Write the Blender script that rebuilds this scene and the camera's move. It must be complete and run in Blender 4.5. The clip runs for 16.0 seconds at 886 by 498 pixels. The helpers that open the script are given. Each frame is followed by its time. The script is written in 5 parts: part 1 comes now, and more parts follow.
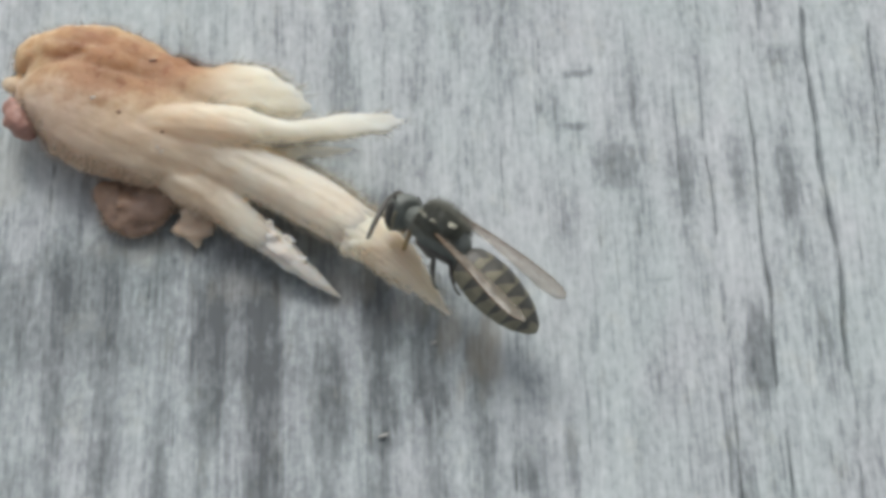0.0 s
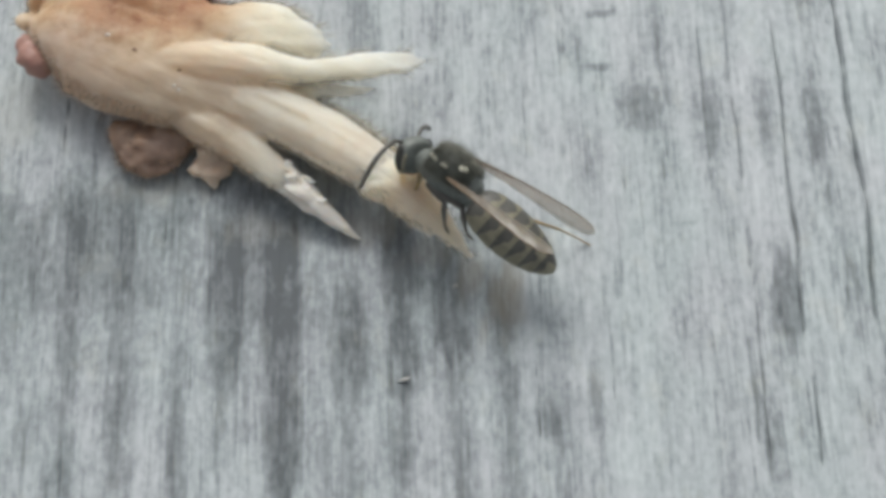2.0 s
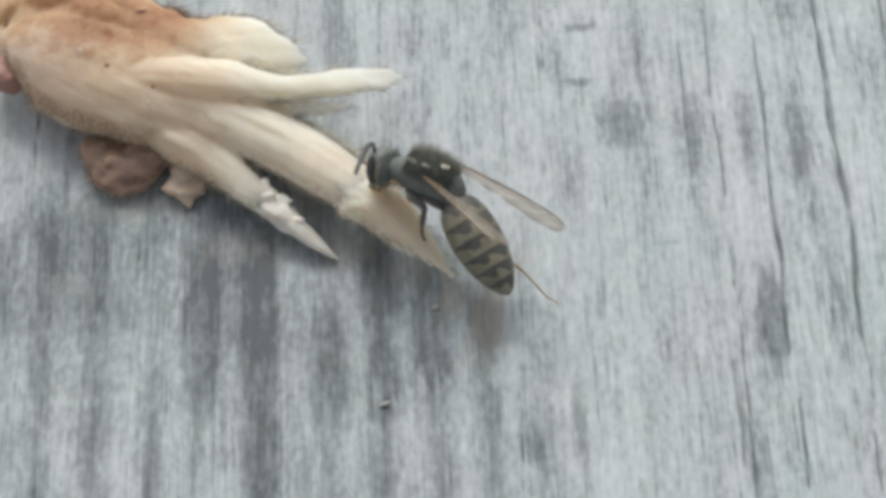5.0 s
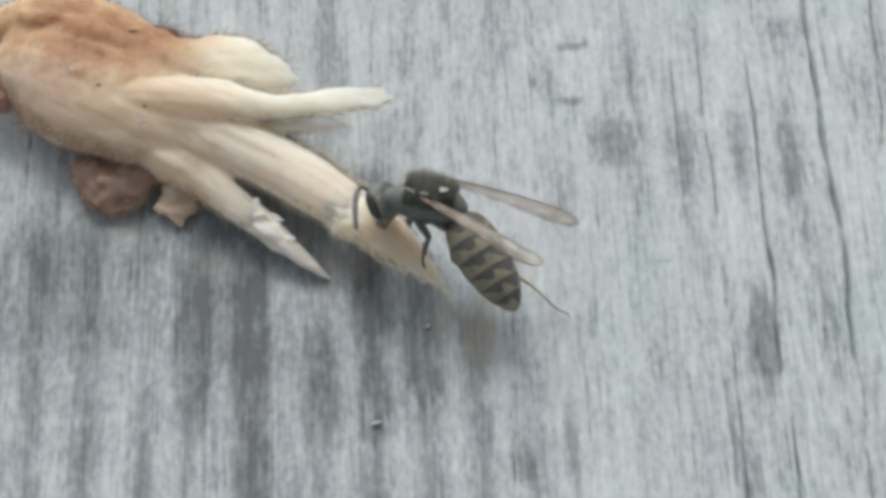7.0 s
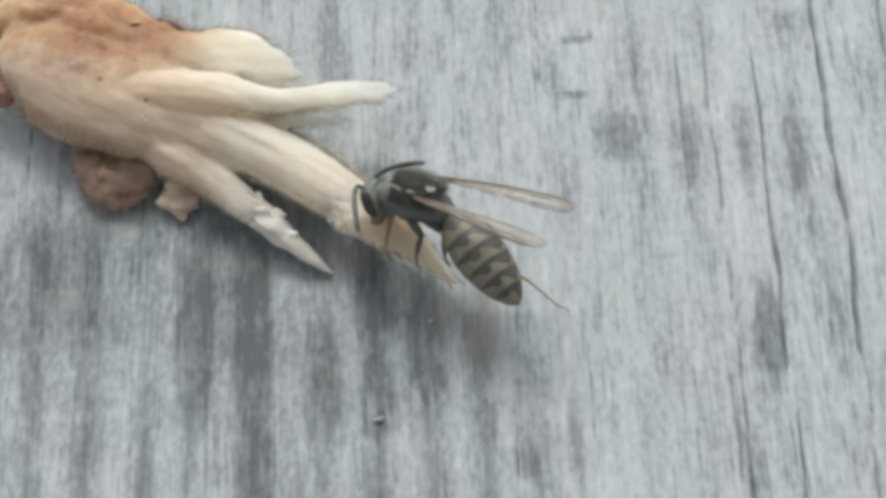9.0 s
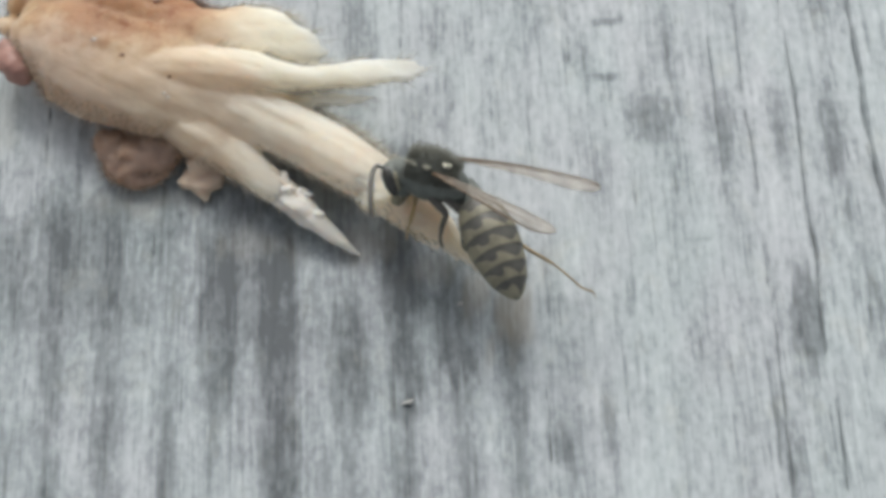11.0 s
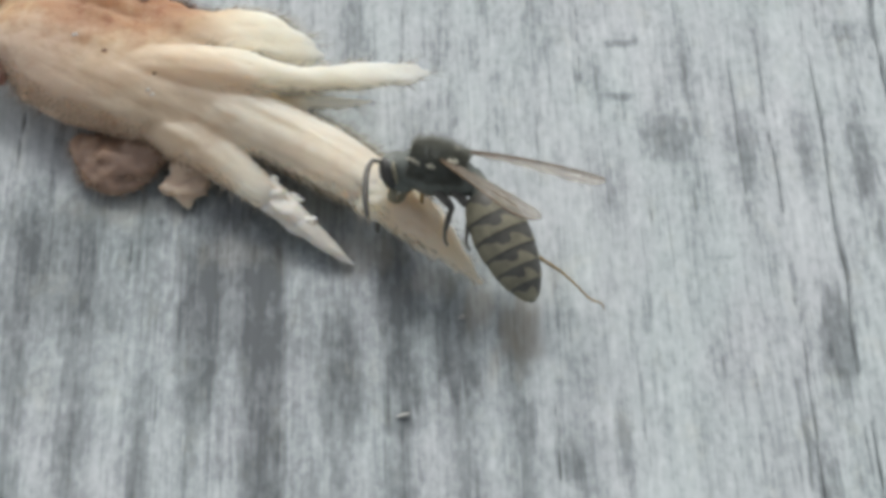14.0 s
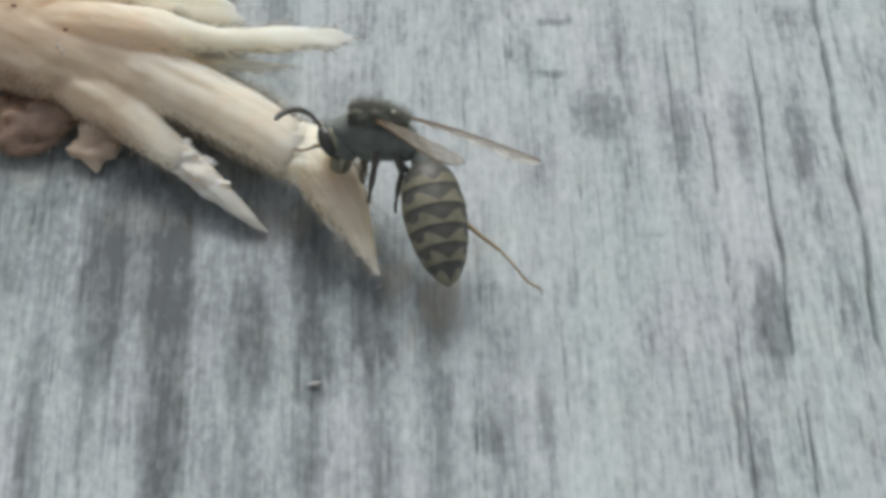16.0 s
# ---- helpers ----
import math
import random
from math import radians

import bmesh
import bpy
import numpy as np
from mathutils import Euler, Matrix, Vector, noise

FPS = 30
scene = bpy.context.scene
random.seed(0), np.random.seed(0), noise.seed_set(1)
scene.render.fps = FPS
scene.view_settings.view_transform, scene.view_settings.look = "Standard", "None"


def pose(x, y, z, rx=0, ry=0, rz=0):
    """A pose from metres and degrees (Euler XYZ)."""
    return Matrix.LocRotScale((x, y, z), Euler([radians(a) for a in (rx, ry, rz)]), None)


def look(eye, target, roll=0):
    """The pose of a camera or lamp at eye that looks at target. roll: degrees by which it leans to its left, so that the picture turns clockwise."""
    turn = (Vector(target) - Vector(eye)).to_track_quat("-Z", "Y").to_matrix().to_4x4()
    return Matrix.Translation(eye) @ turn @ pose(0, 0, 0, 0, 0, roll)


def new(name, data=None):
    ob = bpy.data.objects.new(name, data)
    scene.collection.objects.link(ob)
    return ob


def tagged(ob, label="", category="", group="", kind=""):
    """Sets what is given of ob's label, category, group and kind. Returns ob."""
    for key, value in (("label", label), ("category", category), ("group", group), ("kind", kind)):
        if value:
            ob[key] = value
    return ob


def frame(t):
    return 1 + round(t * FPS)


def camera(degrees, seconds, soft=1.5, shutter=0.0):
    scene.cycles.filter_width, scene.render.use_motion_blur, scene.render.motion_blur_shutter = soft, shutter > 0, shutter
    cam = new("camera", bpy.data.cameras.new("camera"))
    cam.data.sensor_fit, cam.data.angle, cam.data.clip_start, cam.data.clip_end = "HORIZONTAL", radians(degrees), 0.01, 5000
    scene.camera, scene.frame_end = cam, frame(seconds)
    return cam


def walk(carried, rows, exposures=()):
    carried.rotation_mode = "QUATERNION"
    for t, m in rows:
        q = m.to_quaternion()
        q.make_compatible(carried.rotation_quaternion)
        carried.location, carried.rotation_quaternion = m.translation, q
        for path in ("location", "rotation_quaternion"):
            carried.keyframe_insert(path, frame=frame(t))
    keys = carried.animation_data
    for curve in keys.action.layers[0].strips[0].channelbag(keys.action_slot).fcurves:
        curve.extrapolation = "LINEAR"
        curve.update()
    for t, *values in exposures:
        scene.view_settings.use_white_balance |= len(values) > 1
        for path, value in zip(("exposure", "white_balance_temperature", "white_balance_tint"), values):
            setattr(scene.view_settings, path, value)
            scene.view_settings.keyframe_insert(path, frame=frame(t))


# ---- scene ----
cam = camera(22.0, 16.0, soft=4.1)

# camera path: seconds, metres, degrees
PATH = [
    (0, 0.003940, -0.074960, 0.117847, 32.989, 3.087, -1.998),
    (0.5, 0.003780, -0.074696, 0.117612, 32.828, 2.404, -2.360),
    (1, 0.001583, -0.074357, 0.116933, 32.305, 1.984, -2.286),
    (1.5, 0.002771, -0.074447, 0.116462, 32.397, 2.697, -2.136),
    (2, 0.001827, -0.074087, 0.115844, 31.729, 2.655, -1.896),
    (2.5, 0.001771, -0.073634, 0.115570, 31.666, 2.410, -2.208),
    (3, 0.001029, -0.073124, 0.114955, 31.487, 2.298, -2.248),
    (3.5, 0.000755, -0.072193, 0.115052, 30.749, 2.003, -2.268),
    (4, 0.000343, -0.071547, 0.115394, 31.017, 1.579, -2.581),
    (4.5, -0.000133, -0.070885, 0.115465, 30.939, 1.051, -3.076),
    (5, -0.000112, -0.070589, 0.115455, 31.068, 1.523, -2.694),
    (5.2, -0.000958, -0.071144, 0.115247, 31.635, 1.160, -2.778),
    (7.3, 0.000822, -0.070526, 0.115202, 31.595, 1.786, -2.683),
    (7.5, 0.001033, -0.070476, 0.114833, 31.409, 2.015, -2.577),
    (8, 0.001038, -0.070659, 0.114461, 31.253, 1.927, -2.651),
    (8.5, 0.001062, -0.070518, 0.114254, 31.448, 1.785, -2.700),
    (9, 0.000854, -0.070177, 0.114521, 31.450, 1.835, -2.642),
    (9.5, 0.000798, -0.070072, 0.114093, 31.445, 1.425, -2.938),
    (9.7, -0.000040, -0.070590, 0.112946, 31.638, 1.523, -2.962),
    (11.8, -0.003342, -0.072073, 0.106317, 34.197, 0.747, -2.478),
    (12, -0.003888, -0.073969, 0.103247, 35.672, 0.686, -2.834),
    (12.5, -0.003661, -0.074468, 0.101632, 36.644, 0.470, -2.372),
    (13, -0.003811, -0.075579, 0.099122, 37.750, 0.212, -2.323),
    (13.5, -0.003582, -0.075662, 0.096966, 38.113, 0.265, -2.231),
    (14, -0.004340, -0.077236, 0.093703, 39.429, -0.171, -2.029),
    (14.5, -0.003418, -0.079111, 0.089700, 42.364, -1.137, -1.541),
    (15, -0.004471, -0.079267, 0.087412, 43.844, -1.851, -1.614),
    (15.5, -0.004598, -0.079608, 0.085607, 42.695, -2.511, -2.404),
    (16, -0.002678, -0.079316, 0.084877, 42.253, -2.043, -1.773),
]
walk(cam, [(t, pose(*p)) for t, *p in PATH], exposures=[(t, stops, kelvin, tint) for t, stops, kelvin, tint in (
    (0.0, -0.09, 6500, 10.5), (0.4, -0.27, 6500, 10.5), (1.0, -0.26, 6500, 10), (1.6, -0.25, 6500, 10), (2.0, -0.06, 6500, 10), (2.5, 0.01, 6500, 10.5), (3.0, 0.03, 6500, 10.5), (5.0, 0.03, 6500, 10.5), (8.0, 0.0, 6500, 10.5), (9.5, 0.02, 6500, 10.5),
    (12.0, 0.05, 6500, 10.5), (12.5, 0.06, 6500, 10), (13.0, -0.03, 6500, 10), (13.5, -0.04, 6500, 10), (14.0, 0.0, 6500, 10), (14.5, -0.04, 6500, 9), (15.0, -0.27, 6380, 7.5), (15.5, -0.28, 6380, 7.5), (16.0, -0.16, 6440, 9))])

# ---- sky and light: bright overcast, the lighter part of the sky behind the food ----
SUN_ELEVATION, SUN_TURN = 48.0, -8.0
world = bpy.data.worlds.new("sky")
scene.world = world
world.use_nodes = True
wn = world.node_tree
sky = wn.nodes.new("ShaderNodeTexSky")
sky.sky_type = "NISHITA"
sky.sun_disc = False
sky.sun_elevation = radians(SUN_ELEVATION)
sky.sun_rotation = radians(SUN_TURN)
sky.air_density, sky.dust_density, sky.ozone_density = 1.0, 5.0, 1.0
cloud = wn.nodes.new("ShaderNodeHueSaturation")
cloud.inputs["Saturation"].default_value = 0.24
wn.links.new(sky.outputs[0], cloud.inputs["Color"])
wn.links.new(cloud.outputs[0], wn.nodes["Background"].inputs[0])
wn.nodes["Background"].inputs[1].default_value = 0.138
lamp = bpy.data.lights.new("sun", "SUN")
lamp.energy, lamp.angle, lamp.color = 1.05, radians(24), (0.985, 0.99, 0.955)
sun = new("sun", lamp)
sun.matrix_basis = look((math.sin(radians(SUN_TURN)) * math.cos(radians(SUN_ELEVATION)),
                         math.cos(radians(SUN_TURN)) * math.cos(radians(SUN_ELEVATION)), math.sin(radians(SUN_ELEVATION))), (0, 0, 0))

MM = 0.001


# ---- materials ----
def material(name, rough=0.6, spec=0.4):
    m = bpy.data.materials.new(name)
    m.use_nodes = True
    b = m.node_tree.nodes["Principled BSDF"]
    b.inputs["Roughness"].default_value = rough
    b.inputs["Specular IOR Level"].default_value = spec
    return m, m.node_tree, b


def coords(nt, scale=(1, 1, 1)):
    tc = nt.nodes.new("ShaderNodeTexCoord")
    mp = nt.nodes.new("ShaderNodeMapping")
    mp.inputs["Scale"].default_value = scale
    nt.links.new(tc.outputs["Object"], mp.inputs[0])
    return mp.outputs[0]


def noise_of(nt, scale, size=1.0, detail=4.0, rough=0.55):
    n = nt.nodes.new("ShaderNodeTexNoise")
    n.inputs["Scale"].default_value = size
    n.inputs["Detail"].default_value = detail
    n.inputs["Roughness"].default_value = rough
    nt.links.new(coords(nt, scale), n.inputs["Vector"])
    return n.outputs["Fac"]


def ramp(nt, source, stops):
    r = nt.nodes.new("ShaderNodeValToRGB")
    while len(r.color_ramp.elements) < len(stops):
        r.color_ramp.elements.new(0.5)
    for e, (p, c) in zip(r.color_ramp.elements, stops):
        e.position, e.color = p, (*c, 1)
    nt.links.new(source, r.inputs[0])
    return r.outputs[0]


def mixed(nt, fac, a, b, kind="MIX"):
    m = nt.nodes.new("ShaderNodeMix")
    m.data_type, m.blend_type = "RGBA", kind
    for socket, value in ((m.inputs["Factor"], fac), (m.inputs[6], a), (m.inputs[7], b)):
        if isinstance(value, tuple):
            socket.default_value = (*value, 1)
        elif isinstance(value, float):
            socket.default_value = value
        else:
            nt.links.new(value, socket)
    return m.outputs[2]


def math_of(nt, op, a, b):
    m = nt.nodes.new("ShaderNodeMath")
    m.operation = op
    for socket, value in zip(m.inputs, (a, b)):
        if isinstance(value, (int, float)):
            socket.default_value = value
        else:
            nt.links.new(value, socket)
    return m.outputs[0]


def bump(nt, b, height, distance, strength=1.0):
    n = nt.nodes.new("ShaderNodeBump")
    n.inputs["Distance"].default_value = distance
    n.inputs["Strength"].default_value = strength
    nt.links.new(height, n.inputs["Height"])
    nt.links.new(n.outputs[0], b.inputs["Normal"])


def wood_material():
    m, nt, b = material("weathered_wood", 0.8, 0.25)
    tone = nt.nodes.new("ShaderNodeAttribute")
    tone.attribute_name = "tone"
    fibre = noise_of(nt, (3600, 800, 3600), detail=5, rough=0.6)
    fleck = noise_of(nt, (2600, 1500, 2600), detail=4)
    strand = ramp(nt, noise_of(nt, (4600, 130, 4600), detail=4, rough=0.6), [(0.50, (0, 0, 0)), (0.70, (1, 1, 1))])
    patch = noise_of(nt, (190, 60, 190), detail=3)
    shade = math_of(nt, "ADD", tone.outputs["Fac"], math_of(nt, "MULTIPLY", math_of(nt, "SUBTRACT", fibre, 0.5), 0.34))
    shade = math_of(nt, "ADD", shade, math_of(nt, "MULTIPLY", math_of(nt, "SUBTRACT", fleck, 0.5), 0.6))
    shade = math_of(nt, "ADD", shade, math_of(nt, "MULTIPLY", math_of(nt, "SUBTRACT", strand, 0.22), math_of(nt, "MULTIPLY", patch, 0.34)))
    grey = ramp(nt, shade, [(0.0, (0.545, 0.585, 0.59)), (0.32, (0.425, 0.463, 0.472)), (0.6, (0.26, 0.29, 0.298)), (1.0, (0.115, 0.13, 0.135))])
    tint = mixed(nt, math_of(nt, "MULTIPLY", patch, 0.8), grey, (0.49, 0.452, 0.472), "SOFT_LIGHT")
    cool = ramp(nt, noise_of(nt, (130, 75, 130), detail=3, rough=0.6), [(0.40, (0, 0, 0)), (0.60, (1, 1, 1))])
    tint = mixed(nt, math_of(nt, "MULTIPLY", cool, 0.26), tint, (0.44, 0.515, 0.485), "OVERLAY")
    # warm bleached spots, and the brown shade by wasp and meat mixed into the colour
    warm = ramp(nt, noise_of(nt, (520, 300, 520), detail=4, rough=0.65), [(0.56, (0, 0, 0)), (0.70, (1, 1, 1))])
    tint = mixed(nt, math_of(nt, "MULTIPLY", warm, 0.35), tint, (0.60, 0.54, 0.46), "SOFT_LIGHT")
    brown_shade = nt.nodes.new("ShaderNodeAttribute")
    brown_shade.attribute_name = "brown_shade"
    tint = mixed(nt, brown_shade.outputs["Fac"], tint, mixed(nt, fleck, (0.225, 0.19, 0.135), (0.42, 0.37, 0.275)))
    nt.links.new(tint, b.inputs["Base Color"])
    bump(nt, b, math_of(nt, "ADD", fibre, math_of(nt, "MULTIPLY", fleck, 0.6)), 0.00012, 0.4)
    return m


def meat_material(name, light, mid, dark, red=None, rough=0.45, fibre_scale=(300, 300, 300), tip=None):
    m, nt, b = material(name, rough, 0.45)
    big = noise_of(nt, (190, 190, 190), detail=3)
    fine = noise_of(nt, fibre_scale, detail=5)
    col = ramp(nt, math_of(nt, "ADD", math_of(nt, "MULTIPLY", big, 0.55), math_of(nt, "MULTIPLY", fine, 0.45)),
               [(0.30, light), (0.52, mid), (0.75, dark)])
    if red:
        spots = ramp(nt, noise_of(nt, (260, 260, 260), detail=4, rough=0.65), [(0.5, (0, 0, 0)), (0.64, (1, 1, 1))])
        col = mixed(nt, spots, col, red)
    if tip:
        out = nt.nodes.new("ShaderNodeSeparateXYZ")
        nt.links.new(coords(nt), out.inputs[0])
        far = math_of(nt, "ADD", math_of(nt, "MULTIPLY", out.outputs["X"], 520), math_of(nt, "MULTIPLY", big, 1.4))
        col = mixed(nt, math_of(nt, "MINIMUM", math_of(nt, "MAXIMUM", math_of(nt, "SUBTRACT", far, 0.95), 0.0), 0.85), col, tip)
    nt.links.new(col, b.inputs["Base Color"])
    b.inputs["Subsurface Weight"].default_value = 0.35
    b.inputs["Subsurface Radius"].default_value = (1.0, 0.8, 0.6)
    b.inputs["Subsurface Scale"].default_value = 0.0005
    bump(nt, b, fine, 0.00022, 0.6)
    return m


def roast_material(name, alpha=1.0):
    """Cooked meat: browned skin on top of the thick end, greyish pink beside it, pinkish to cream towards the torn strands."""
    m, nt, b = material(name, 0.6, 0.3)
    tc = nt.nodes.new("ShaderNodeTexCoord")
    xyz = nt.nodes.new("ShaderNodeSeparateXYZ")
    nt.links.new(tc.outputs["Object"], xyz.inputs[0])
    big = math_of(nt, "SUBTRACT", noise_of(nt, (300, 300, 300), detail=4, rough=0.6), 0.5)
    small = math_of(nt, "SUBTRACT", noise_of(nt, (950, 950, 950), detail=4, rough=0.6), 0.5)
    tiny = math_of(nt, "SUBTRACT", noise_of(nt, (2400, 2400, 2400), detail=4, rough=0.65), 0.5)
    turned = nt.nodes.new("ShaderNodeMapping")
    turned.vector_type = "TEXTURE"
    turned.inputs["Rotation"].default_value = (0, radians(4), radians(-30))
    turned.inputs["Scale"].default_value = (1 / 170, 1 / 1300, 1 / 1300)
    nt.links.new(tc.outputs["Object"], turned.inputs[0])
    grain = nt.nodes.new("ShaderNodeTexNoise")
    grain.inputs["Scale"].default_value = 1.0
    grain.inputs["Detail"].default_value = 5
    nt.links.new(turned.outputs[0], grain.inputs["Vector"])
    fibre = grain.outputs["Fac"]

    def span(value, low, high):
        r = nt.nodes.new("ShaderNodeMapRange")
        r.interpolation_type = "SMOOTHSTEP"
        r.inputs["From Min"].default_value, r.inputs["From Max"].default_value = low, high
        nt.links.new(value, r.inputs["Value"])
        return r.outputs[0]

    def plus(*values):
        total = values[0]
        for v in values[1:]:
            total = math_of(nt, "ADD", total, v)
        return total

    def times(*values):
        total = values[0]
        for v in values[1:]:
            total = math_of(nt, "MULTIPLY", total, v)
        return total

    # across the strands: the upper ones are yellower than the lower ones
    across = plus(xyz.outputs["Y"], times(xyz.outputs["X"], 0.55), times(big, 0.003))
    along = plus(xyz.outputs["X"], times(big, 0.007), times(small, 0.002))
    lower = mixed(nt, span(fibre, 0.36, 0.64), (0.70, 0.645, 0.53), (0.625, 0.555, 0.44))
    upper = mixed(nt, span(fibre, 0.36, 0.64), (0.725, 0.685, 0.56), (0.665, 0.615, 0.485))
    strands = mixed(nt, span(across, 0.0004, 0.0026), lower, upper)
    strands = mixed(nt, times(span(big, 0.0, 0.2), 0.45), strands, (0.585, 0.48, 0.37))
    tan = mixed(nt, span(fibre, 0.36, 0.64), (0.64, 0.525, 0.385), (0.56, 0.44, 0.31))
    pink = mixed(nt, span(small, -0.15, 0.2), (0.57, 0.45, 0.345), (0.51, 0.385, 0.28))
    col = mixed(nt, span(along, -0.0235, -0.0160), pink, tan)
    col = mixed(nt, span(along, -0.0165, -0.0105), col, strands)
    # brown shading along the underside of the thick end, put into the colour
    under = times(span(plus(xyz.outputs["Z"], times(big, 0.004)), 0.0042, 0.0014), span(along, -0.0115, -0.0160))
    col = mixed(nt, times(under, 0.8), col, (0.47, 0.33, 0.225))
    # the skin: its edge runs down along the piece
    rise = math_of(nt, "MULTIPLY", math_of(nt, "MAXIMUM", plus(xyz.outputs["X"], 0.0172), 0.0), 0.62)
    sink = math_of(nt, "MULTIPLY", math_of(nt, "MINIMUM", plus(xyz.outputs["X"], 0.0205), 0.0), -0.55)
    edge = plus(math_of(nt, "SUBTRACT", math_of(nt, "SUBTRACT", xyz.outputs["Y"], rise), sink), times(big, 0.005), times(small, 0.0014))
    inward = span(along, -0.0100, -0.0150)
    amber = mixed(nt, span(small, -0.1, 0.15), (0.52, 0.38, 0.225), (0.43, 0.295, 0.165))
    crust = mixed(nt, span(big, -0.16, 0.14), (0.29, 0.135, 0.068), (0.395, 0.225, 0.122))
    crust = mixed(nt, times(span(small, 0.02, 0.18), 0.7), crust, (0.25, 0.095, 0.042))
    crust = mixed(nt, times(span(tiny, 0.05, 0.2), 0.4), crust, (0.22, 0.085, 0.04))
    crust = mixed(nt, times(span(small, -0.06, -0.2), 0.55), crust, (0.50, 0.345, 0.20))
    rim = plus(span(along, -0.0212, -0.0250), span(plus(xyz.outputs["Y"], times(xyz.outputs["X"], 0.32), times(big, 0.003)), 0.0092, 0.0108))
    crust = mixed(nt, times(math_of(nt, "MINIMUM", rim, 1.0), 0.75), crust, amber)
    fade = span(plus(xyz.outputs["X"], times(small, 0.004)), -0.0225, -0.0185)
    col = mixed(nt, times(span(edge, 0.0084, 0.0108), inward, fade, 0.7), col, amber)
    col = mixed(nt, times(span(edge, 0.0096, 0.0124), inward, 0.95), col, crust)
    nt.links.new(col, b.inputs["Base Color"])
    b.inputs["Subsurface Weight"].default_value = 0.9 if alpha == 1.0 else 0.0
    b.inputs["Subsurface Radius"].default_value = (1.0, 0.85, 0.7)
    b.inputs["Subsurface Scale"].default_value = 0.0038
    b.inputs["Alpha"].default_value = alpha
    bump(nt, b, plus(fibre, times(small, 0.5), times(span(edge, 0.0096, 0.0124), inward, plus(times(small, 0.9), times(tiny, 0.6)))), 0.0003, 0.3)
    return m


def shell_material(name, colour, rough):
    m, nt, b = material(name, rough, 0.5)
    n = noise_of(nt, (1700, 1700, 1700), detail=4)
    dark = tuple(v * 0.62 for v in colour)
    nt.links.new(ramp(nt, n, [(0.3, dark), (0.7, colour)]), b.inputs["Base Color"])
    bump(nt, b, noise_of(nt, (3600, 3600, 3600), detail=4), 0.00008, 0.6)
    return m


def wing_material():
    m, nt, b = material("amber_membrane", 0.33, 0.8)
    n = noise_of(nt, (900, 2600, 900), detail=3)
    nt.links.new(ramp(nt, n, [(0.3, (0.195, 0.173, 0.133)), (0.7, (0.335, 0.302, 0.235))]), b.inputs["Base Color"])
    b.inputs["Alpha"].default_value = 0.42
    bump(nt, b, n, 0.00005, 0.5)
    return m


WOOD = wood_material()
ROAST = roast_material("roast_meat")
ROAST_FUZZ = roast_material("roast_meat_fuzz", 0.2)
GNAWED = meat_material("gnawed_meat", (0.80, 0.745, 0.60), (0.76, 0.69, 0.54), (0.69, 0.60, 0.45), rough=0.5, red=(0.70, 0.585, 0.43), fibre_scale=(900, 900, 900), tip=(0.66, 0.56, 0.435))
FIBRE = meat_material("meat_fibre", (0.76, 0.69, 0.57), (0.66, 0.57, 0.45), (0.52, 0.42, 0.31), rough=0.7)
LUMP = meat_material("brown_meat", (0.42, 0.285, 0.195), (0.26, 0.175, 0.13), (0.155, 0.105, 0.08), rough=0.5, fibre_scale=(600, 600, 600))
TAN_LUMP = meat_material("tan_meat", (0.62, 0.49, 0.37), (0.52, 0.395, 0.295), (0.42, 0.305, 0.225), rough=0.5, fibre_scale=(600, 600, 600))
FLAKY = meat_material("flaky_meat", (0.74, 0.72, 0.66), (0.68, 0.65, 0.585), (0.58, 0.535, 0.465), rough=0.7, fibre_scale=(700, 700, 700))
FIBRE.node_tree.nodes["Principled BSDF"].inputs["Subsurface Weight"].default_value = 0.0
for soft_meat, depth in ((GNAWED, 0.0030), (LUMP, 0.0022), (TAN_LUMP, 0.0016), (FLAKY, 0.0010)):
    soft_meat.node_tree.nodes["Principled BSDF"].inputs["Subsurface Weight"].default_value = 0.75
    soft_meat.node_tree.nodes["Principled BSDF"].inputs["Subsurface Scale"].default_value = depth
FUZZ = meat_material("fuzz_of_meat", (0.78, 0.72, 0.58), (0.70, 0.63, 0.49), (0.60, 0.51, 0.39), rough=0.7)
FUZZ.node_tree.nodes["Principled BSDF"].inputs["Subsurface Weight"].default_value = 0.0
FUZZ.node_tree.nodes["Principled BSDF"].inputs["Alpha"].default_value = 0.28
RED = meat_material("dark_skin", (0.40, 0.235, 0.19), (0.32, 0.165, 0.13), (0.24, 0.115, 0.09), rough=0.45)
SPECK = meat_material("charred_speck", (0.22, 0.13, 0.09), (0.17, 0.09, 0.06), (0.10, 0.055, 0.04), rough=0.5)
FLAKE = material("pale_flake", 0.4, 0.5)[0]
FLAKE.node_tree.nodes["Principled BSDF"].inputs["Base Color"].default_value = (0.36, 0.36, 0.335, 1)
BLACK = shell_material("black_shell", (0.165, 0.184, 0.165), 0.5)
BAND = shell_material("dark_band", (0.11, 0.108, 0.093), 0.45)
YELLOW = shell_material("yellow_shell", (0.275, 0.258, 0.18), 0.5)
CREAM = shell_material("cream_mark", (0.74, 0.72, 0.58), 0.45)
LEG_DARK = shell_material("dark_leg", (0.125, 0.12, 0.105), 0.5)
LEG_FORE = shell_material("brown_leg", (0.33, 0.25, 0.145), 0.5)
LEG_PALE = shell_material("amber_leg", (0.42, 0.31, 0.15), 0.45)
EYE = shell_material("dark_eye", (0.06, 0.06, 0.054), 0.25)
HAIR = shell_material("grey_hair", (0.20, 0.205, 0.165), 0.6)
WING = wing_material()
